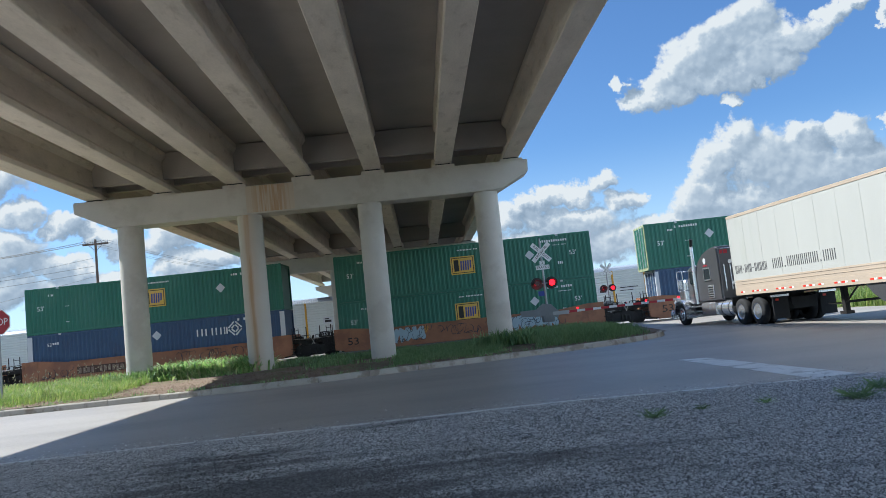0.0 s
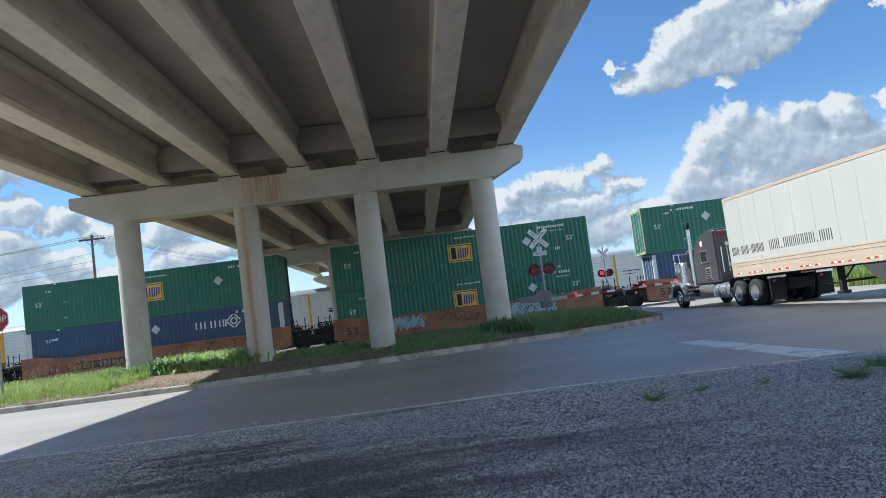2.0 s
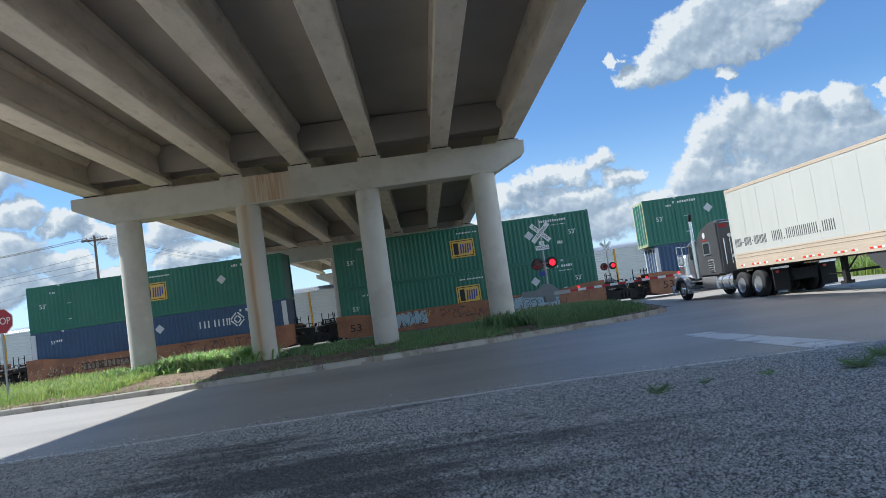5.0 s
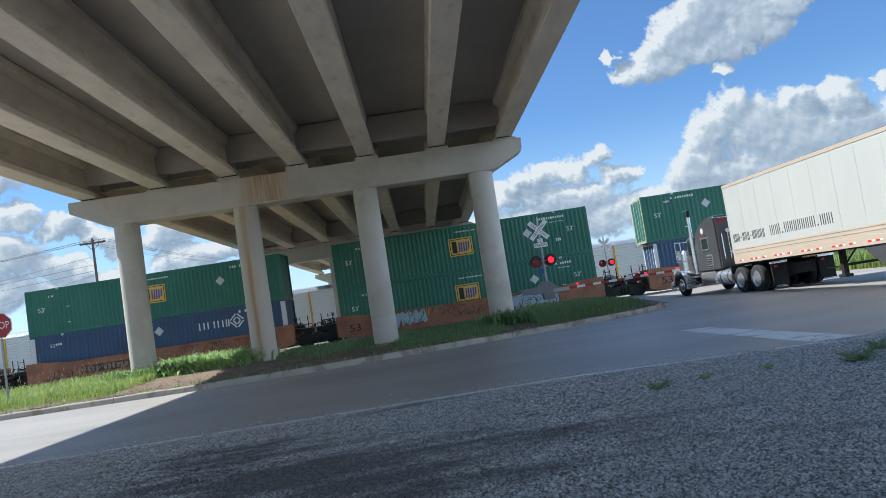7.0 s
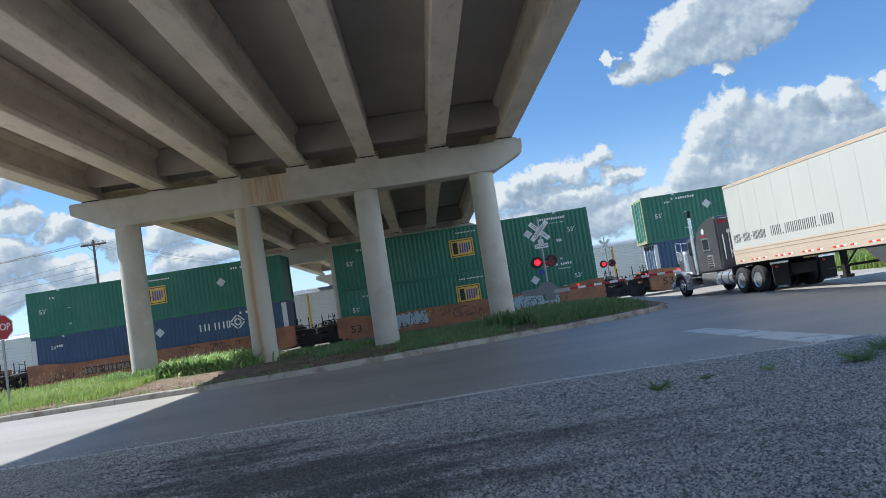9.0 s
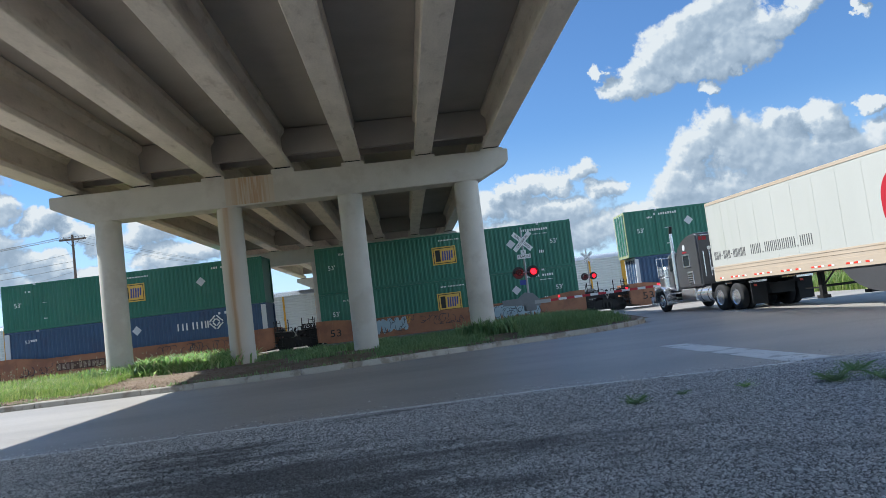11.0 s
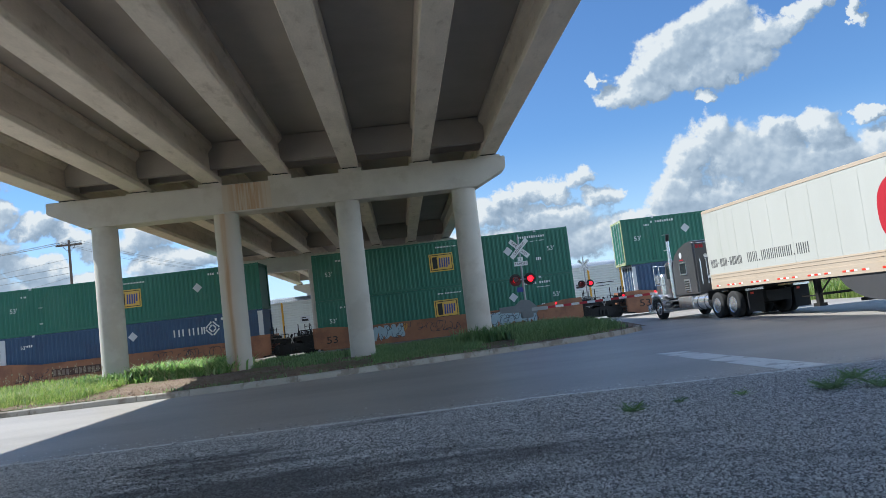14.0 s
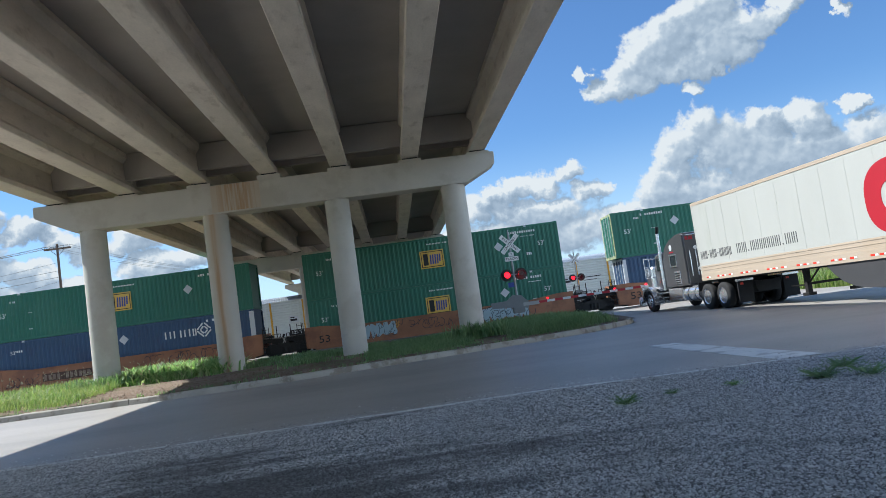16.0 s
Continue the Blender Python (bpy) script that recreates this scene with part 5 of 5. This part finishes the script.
def edge_y(x):
    return np.interp(x, [-90, -6, 2, 5, 9, 20], [10.85, 10.9, 10.95, 10.35, 9.95, 9.55])


def island_mats():
    """Per-stone tone from the island of each stone."""
    m = bpy.data.materials.new("mixed grey stones")
    m.use_nodes = True
    n = Nodes(m.node_tree)
    r = n.put("ShaderNodeNewGeometry").outputs["Random Per Island"]
    tone = n.ramp(r, [(0.0, (0.16, 0.158, 0.155)), (0.30, (0.40, 0.395, 0.385)), (0.65, (0.60, 0.59, 0.575)), (0.92, (0.76, 0.75, 0.73)), (1.0, (0.82, 0.80, 0.77))])
    place = n.put("ShaderNodeTexCoord").outputs["Object"]
    # an old oil and damp stain with ragged edges, and small stains round about
    spill = n.vec("MULTIPLY", n.vec("SUBTRACT", place, (-1.3, 6.8, 0)), (0.27, 0.30, 0))
    spill = n.math("SUBTRACT", 1.0, n.vec("LENGTH", spill))
    ragged = n.math("SUBTRACT", n.noise(n.vec("ADD", n.vec("MULTIPLY", place, (0.5, 1.5, 1)), (7.3, 1.9, 4.1)), 0.75, 7.0, 0.68), 0.5)
    damp = n.span(n.math("ADD", n.math("MULTIPLY", n.math("MAXIMUM", spill, -0.55), 0.30), n.math("MULTIPLY", ragged, 1.5)), 0.0, 0.30)
    tone = n.mix(n.math("MULTIPLY", damp, 0.70), tone, (0.045, 0.042, 0.041, 1))
    n.put("ShaderNodeOutputMaterial", {0: n.put("ShaderNodeBsdfPrincipled", {"Base Color": tone, "Roughness": 0.6}).outputs[0]})
    return m


STONES = island_mats()
xs, ys = [], []
N = 330000
yy = 3.2 + (11.1 - 3.2) * rng.random(N) ** 0.85
half = yy * 0.68 + 0.6
xx = (rng.random(N) * 2 - 1) * half + 0.04 * yy
keep = yy < edge_y(xx) + np.abs(rng.normal(0, 0.10, N))
xx, yy = xx[keep], yy[keep]
scatter_stones("loose_gravel", xx, yy, np.clip(rng.lognormal(-4.68, 0.36, len(xx)), 0.005, 0.034), STONES, "loose broken grey stones strewn over the lot", 0.016)


# clods and litter on the bare soil
lx = rng.uniform(-16, 8.5, 9000)
ly = np.array([curve_y(v) for v in lx]) + 0.2 + np.abs(rng.normal(0, 2.4, 9000))
lz = np.array([island_height(p, q) for p, q in zip(lx, ly)])
scatter_stones("soil_litter", lx, ly, np.clip(rng.lognormal(-3.7, 0.5, 9000), 0.008, 0.09), DEBRIS, "dry clods and leaf litter on bare soil", lz)
# a little grit strewn over the road beside the gravel
gx = rng.uniform(-7, 8, 5000)
scatter_stones("road_grit", gx, edge_y(gx) + np.abs(rng.normal(0, 0.5, 5000)), np.clip(rng.lognormal(-4.6, 0.4, 5000), 0.004, 0.03), STONES, "fine grit at the edge of the asphalt", 0.003)


def blades(name, spots, mat, label, height, width, lean, per, category="grass", spread=0.12):
    """Tufts of bent blades, each blade a narrow strip of two faces; spots: x, y, ground height, scale."""
    verts, faces = [], []
    for x, y, z, s in spots:
        for _ in range(per):
            a, h = rng.uniform(0, 6.283), height * s * rng.uniform(0.5, 1.15)
            bx, by = x + rng.normal(0, spread), y + rng.normal(0, spread)
            l = lean * h * rng.uniform(0.3, 1.3)
            dx, dy, wd = math.cos(a), math.sin(a), width * rng.uniform(0.7, 1.3)
            px, py = -dy * wd, dx * wd
            k = len(verts)
            verts += [(bx - px, by - py, z - 0.03), (bx + px, by + py, z - 0.03),
                      (bx + dx * l * 0.35 - px * 0.9, by + dy * l * 0.35 - py * 0.9, z + h * 0.6), (bx + dx * l * 0.35 + px * 0.9, by + dy * l * 0.35 + py * 0.9, z + h * 0.6),
                      (bx + dx * l, by + dy * l, z + h)]
            faces += [(k, k + 1, k + 3, k + 2), (k + 2, k + 3, k + 4)]
    return stuff(name, verts, faces, mat, label, category)


def spots_in(n, x0, x1, near, far, scale=(0.7, 1.2), test=None, bulge=False):
    out = []
    while len(out) < n:
        x = rng.uniform(x0, x1)
        lo = curve_y(x) + near
        y = rng.uniform(lo, lo + far)
        if test is None or test(x, y):
            d = min(1.0, (y - lo) / 1.2 + 0.45)
            if bulge:
                d *= float(np.interp(x, [-1, 2.5, 4.5, 7.0, 8.5], [0.35, 0.45, 0.95, 0.85, 0.5]))
            out.append((x, y, island_height(x, y), rng.uniform(*scale) * d))
    return out


def clumpy(f, t):
    return lambda x, y: noise.noise((x * f, y * f, 3.0)) > t


blades("verge_grass", spots_in(6000, -34, -9.6, 0.75, 6.5, test=clumpy(0.5, -0.55)), GRASS, "sunlit green verge grass behind the kerb", 0.25, 0.0065, 0.7, 13)
blades("verge_grass_far", spots_in(2500, -45, -9.0, 6.0, 12.0, test=clumpy(0.4, -0.3)), GRASS, "green grass beside the track", 0.25, 0.014, 0.5, 6)
blades("tall_weeds", [(x, y, z, s) for x, y, z, s in spots_in(560, -10.2, -6.2, 5.2, 3.6, (0.35, 1.75), test=clumpy(1.3, -0.25))], GRASS_LUSH, "tall bright broad-leaved weeds between the columns", 0.36, 0.030, 1.5, 16, spread=0.24)
blades("shade_grass", spots_in(900, -6.0, -0.5, 3.0, 10.0, test=clumpy(0.5, 0.0)), GRASS_DARK, "thin dark grass in the shade of the overpass", 0.20, 0.012, 0.5, 6)
blades("rank_grass", spots_in(5200, -1.0, 8.3, 1.0, 9.0, (0.7, 1.25), bulge=True, test=lambda x, y: x < 8.5 - max(0, (y - 33)) * 0.1 and noise.noise((x * 0.45, y * 0.45, 3.0)) > -0.35), GRASS_DARK, "tall dark green grass on the island", 0.43, 0.008, 0.55, 9)
blades("column_weeds", [(2.8 + rng.normal(0, 0.55), 27.3 + rng.normal(0, 0.25), 0.3, rng.uniform(0.7, 1.2)) for _ in range(60)] + [(-10.4 + rng.normal(0, 0.6), 27.3 + rng.normal(0, 0.2), 0.45, rng.uniform(0.4, 0.7)) for _ in range(40)],
       GRASS_DARK, "dark weeds round the column feet", 0.55, 0.022, 0.7, 9)
blades("far_verge", [(rng.uniform(21.5, 60), 31.6 + abs(rng.normal(0, 7)), -0.05, rng.uniform(0.8, 1.2)) for _ in range(9000)], GRASS, "sunlit grass beyond the crossing", 0.85, 0.022, 0.5, 8)


def seed_stems(spots):
    """Thin stalks with a small dry head, standing over the grass."""
    verts, faces = [], []
    for x, y, z, s in spots:
        h, lx, ly = 0.55 * s, rng.normal(0, 0.06), rng.normal(0, 0.06)
        k = len(verts)
        verts += [(x - 0.004, y, z), (x + 0.004, y, z), (x + lx, y + ly, z + h)]
        faces += [(k, k + 1, k + 2)]
        for _ in range(3):
            k = len(verts)
            px, py, pz = x + lx + rng.normal(0, 0.012), y + ly, z + h + rng.normal(0, 0.02)
            verts += [(px - 0.012, py, pz), (px, py - 0.012, pz - 0.02), (px + 0.012, py, pz), (px, py + 0.004, pz + 0.03)]
            faces += [(k, k + 1, k + 2, k + 3)]
    return stuff("seed_stems", verts, faces, SEED, "thin dry seed heads over the verge grass", "grass")


seed_stems(spots_in(420, -26, -6.4, 2.0, 6.5, (0.7, 1.5), test=clumpy(0.6, -0.1)))
blades("curb_tufts", [(x, curve_y(x) + 0.25 + abs(rng.normal(0, 0.15)), 0.15, rng.uniform(0.3, 0.7)) for x in rng.uniform(-14, 8, 140)], GRASS_DARK, "small tufts along the kerb", 0.22, 0.010, 0.7, 6, spread=0.08)


def weed(x, y, size, per, mat, label):
    """A low weed: arched stems with pairs of leaves."""
    o = thing("weed", pose(x, y, 0.012), label, "weed", "weeds in the gravel")
    for part_name, count, wl in (("stem", per // 2, 0.004), ("leaf", per * 16, 0.007)):
        verts, faces = [], []
        for i in range(count):
            a = rng.uniform(0, 6.283)
            r, h = size * rng.uniform(0.2, 1.0), size * rng.uniform(0.12, 0.5)
            if part_name == "stem":
                k = len(verts)
                verts += [(0, 0, 0), (0.005, 0, 0), (math.cos(a) * r * 0.6, math.sin(a) * r * 0.6, h * 0.8), (math.cos(a) * r, math.sin(a) * r, h)]
                faces += [(k, k + 1, k + 2), (k + 1, k + 3, k + 2)]
            else:
                s = rng.uniform(0.3, 1.0)
                cx, cy, cz = math.cos(a) * r * s, math.sin(a) * r * s, h * min(1, s * 1.2) * rng.uniform(0.5, 1)
                b, l = rng.uniform(0, 6.283), size * rng.uniform(0.07, 0.16)
                ux, uy = math.cos(b), math.sin(b)
                k = len(verts)
                verts += [(cx, cy, cz), (cx + ux * l * 0.5 - uy * wl, cy + uy * l * 0.5 + ux * wl, cz + l * 0.35), (cx + ux * l, cy + uy * l, cz + l * 0.15), (cx + ux * l * 0.5 + uy * wl, cy + uy * l * 0.5 - ux * wl, cz + l * 0.35)]
                faces += [(k, k + 1, k + 2, k + 3)]
        me = bpy.data.meshes.new(part_name)
        me.from_pydata(verts, [], faces)
        me.materials.append(mat)
        p = tagged(new(part_name, me), kind="stuff")
        p.parent = o
    return o


weed(2.50, 8.70, 0.24, 22, GRASS_DARK, "small dark green weed in the gravel")
weed(3.15, 8.95, 0.16, 10, GRASS_DARK, "tiny dark weed in the gravel")
weed(4.75, 8.45, 0.30, 40, GRASS_DARK, "spreading green weed at the gravel's edge")
weed(5.35, 9.05, 0.30, 36, GRASS_DARK, "bushy dark green weed at the gravel's edge")
weed(5.15, 8.20, 0.35, 26, GRASS_DARK, "low green weed in the gravel")
weed(3.9, 8.9, 0.18, 10, GRASS_LUSH, "thin low weed in the gravel")

# far line of bushes and low woods along the horizon, beyond the tracks
pts = []
for k in range(2600):
    a = radians(rng.uniform(-70, 75))
    d = rng.uniform(260, 420)
    pts.append((math.sin(a) * d, math.cos(a) * d, -0.3, rng.uniform(0.4, 1.0) * (0.7 + 0.5 * noise.noise((a * 9, 0, 0)))))
blades("far_woods", pts, LEAF_FAR, "far dark line of trees", 5.5, 0.9, 0.5, 7, "trees", spread=1.6)


# ---- what moves ----
def motions():
    for car, x0 in zip(RACKS, RACK_START):
        walk(car, [(t, TRAIN @ Matrix.Translation((x0 + RACK_SPEED * t + gain, RACK_Y, 0.0))) for t, gain in zip(range(0, 17, 2), RACK_GAIN)])
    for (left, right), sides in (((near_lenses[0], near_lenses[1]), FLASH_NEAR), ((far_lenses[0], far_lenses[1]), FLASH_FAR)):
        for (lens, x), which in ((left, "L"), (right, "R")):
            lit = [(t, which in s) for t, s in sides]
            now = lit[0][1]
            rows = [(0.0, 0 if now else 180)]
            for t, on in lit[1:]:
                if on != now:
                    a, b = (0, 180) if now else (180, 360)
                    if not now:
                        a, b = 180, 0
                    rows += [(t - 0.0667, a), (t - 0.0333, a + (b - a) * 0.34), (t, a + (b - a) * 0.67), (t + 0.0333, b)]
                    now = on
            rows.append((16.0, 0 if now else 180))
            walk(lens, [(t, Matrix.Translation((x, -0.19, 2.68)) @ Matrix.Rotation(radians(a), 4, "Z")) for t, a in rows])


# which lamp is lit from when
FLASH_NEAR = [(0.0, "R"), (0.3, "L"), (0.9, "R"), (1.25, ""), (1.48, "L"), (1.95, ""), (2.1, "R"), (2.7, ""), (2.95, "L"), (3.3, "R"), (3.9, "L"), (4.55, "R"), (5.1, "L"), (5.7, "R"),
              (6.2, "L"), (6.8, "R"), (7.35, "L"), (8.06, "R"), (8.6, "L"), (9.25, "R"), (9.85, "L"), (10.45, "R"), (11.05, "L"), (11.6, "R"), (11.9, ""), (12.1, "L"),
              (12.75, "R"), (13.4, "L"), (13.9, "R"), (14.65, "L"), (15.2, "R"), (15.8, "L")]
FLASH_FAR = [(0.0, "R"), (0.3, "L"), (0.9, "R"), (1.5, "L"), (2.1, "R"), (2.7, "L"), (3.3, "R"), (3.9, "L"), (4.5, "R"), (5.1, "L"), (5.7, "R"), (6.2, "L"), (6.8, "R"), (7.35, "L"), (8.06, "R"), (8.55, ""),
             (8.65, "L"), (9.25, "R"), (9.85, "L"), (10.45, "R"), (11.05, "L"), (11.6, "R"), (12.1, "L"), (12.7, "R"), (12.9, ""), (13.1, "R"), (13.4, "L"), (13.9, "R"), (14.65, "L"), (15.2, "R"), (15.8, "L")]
motions()
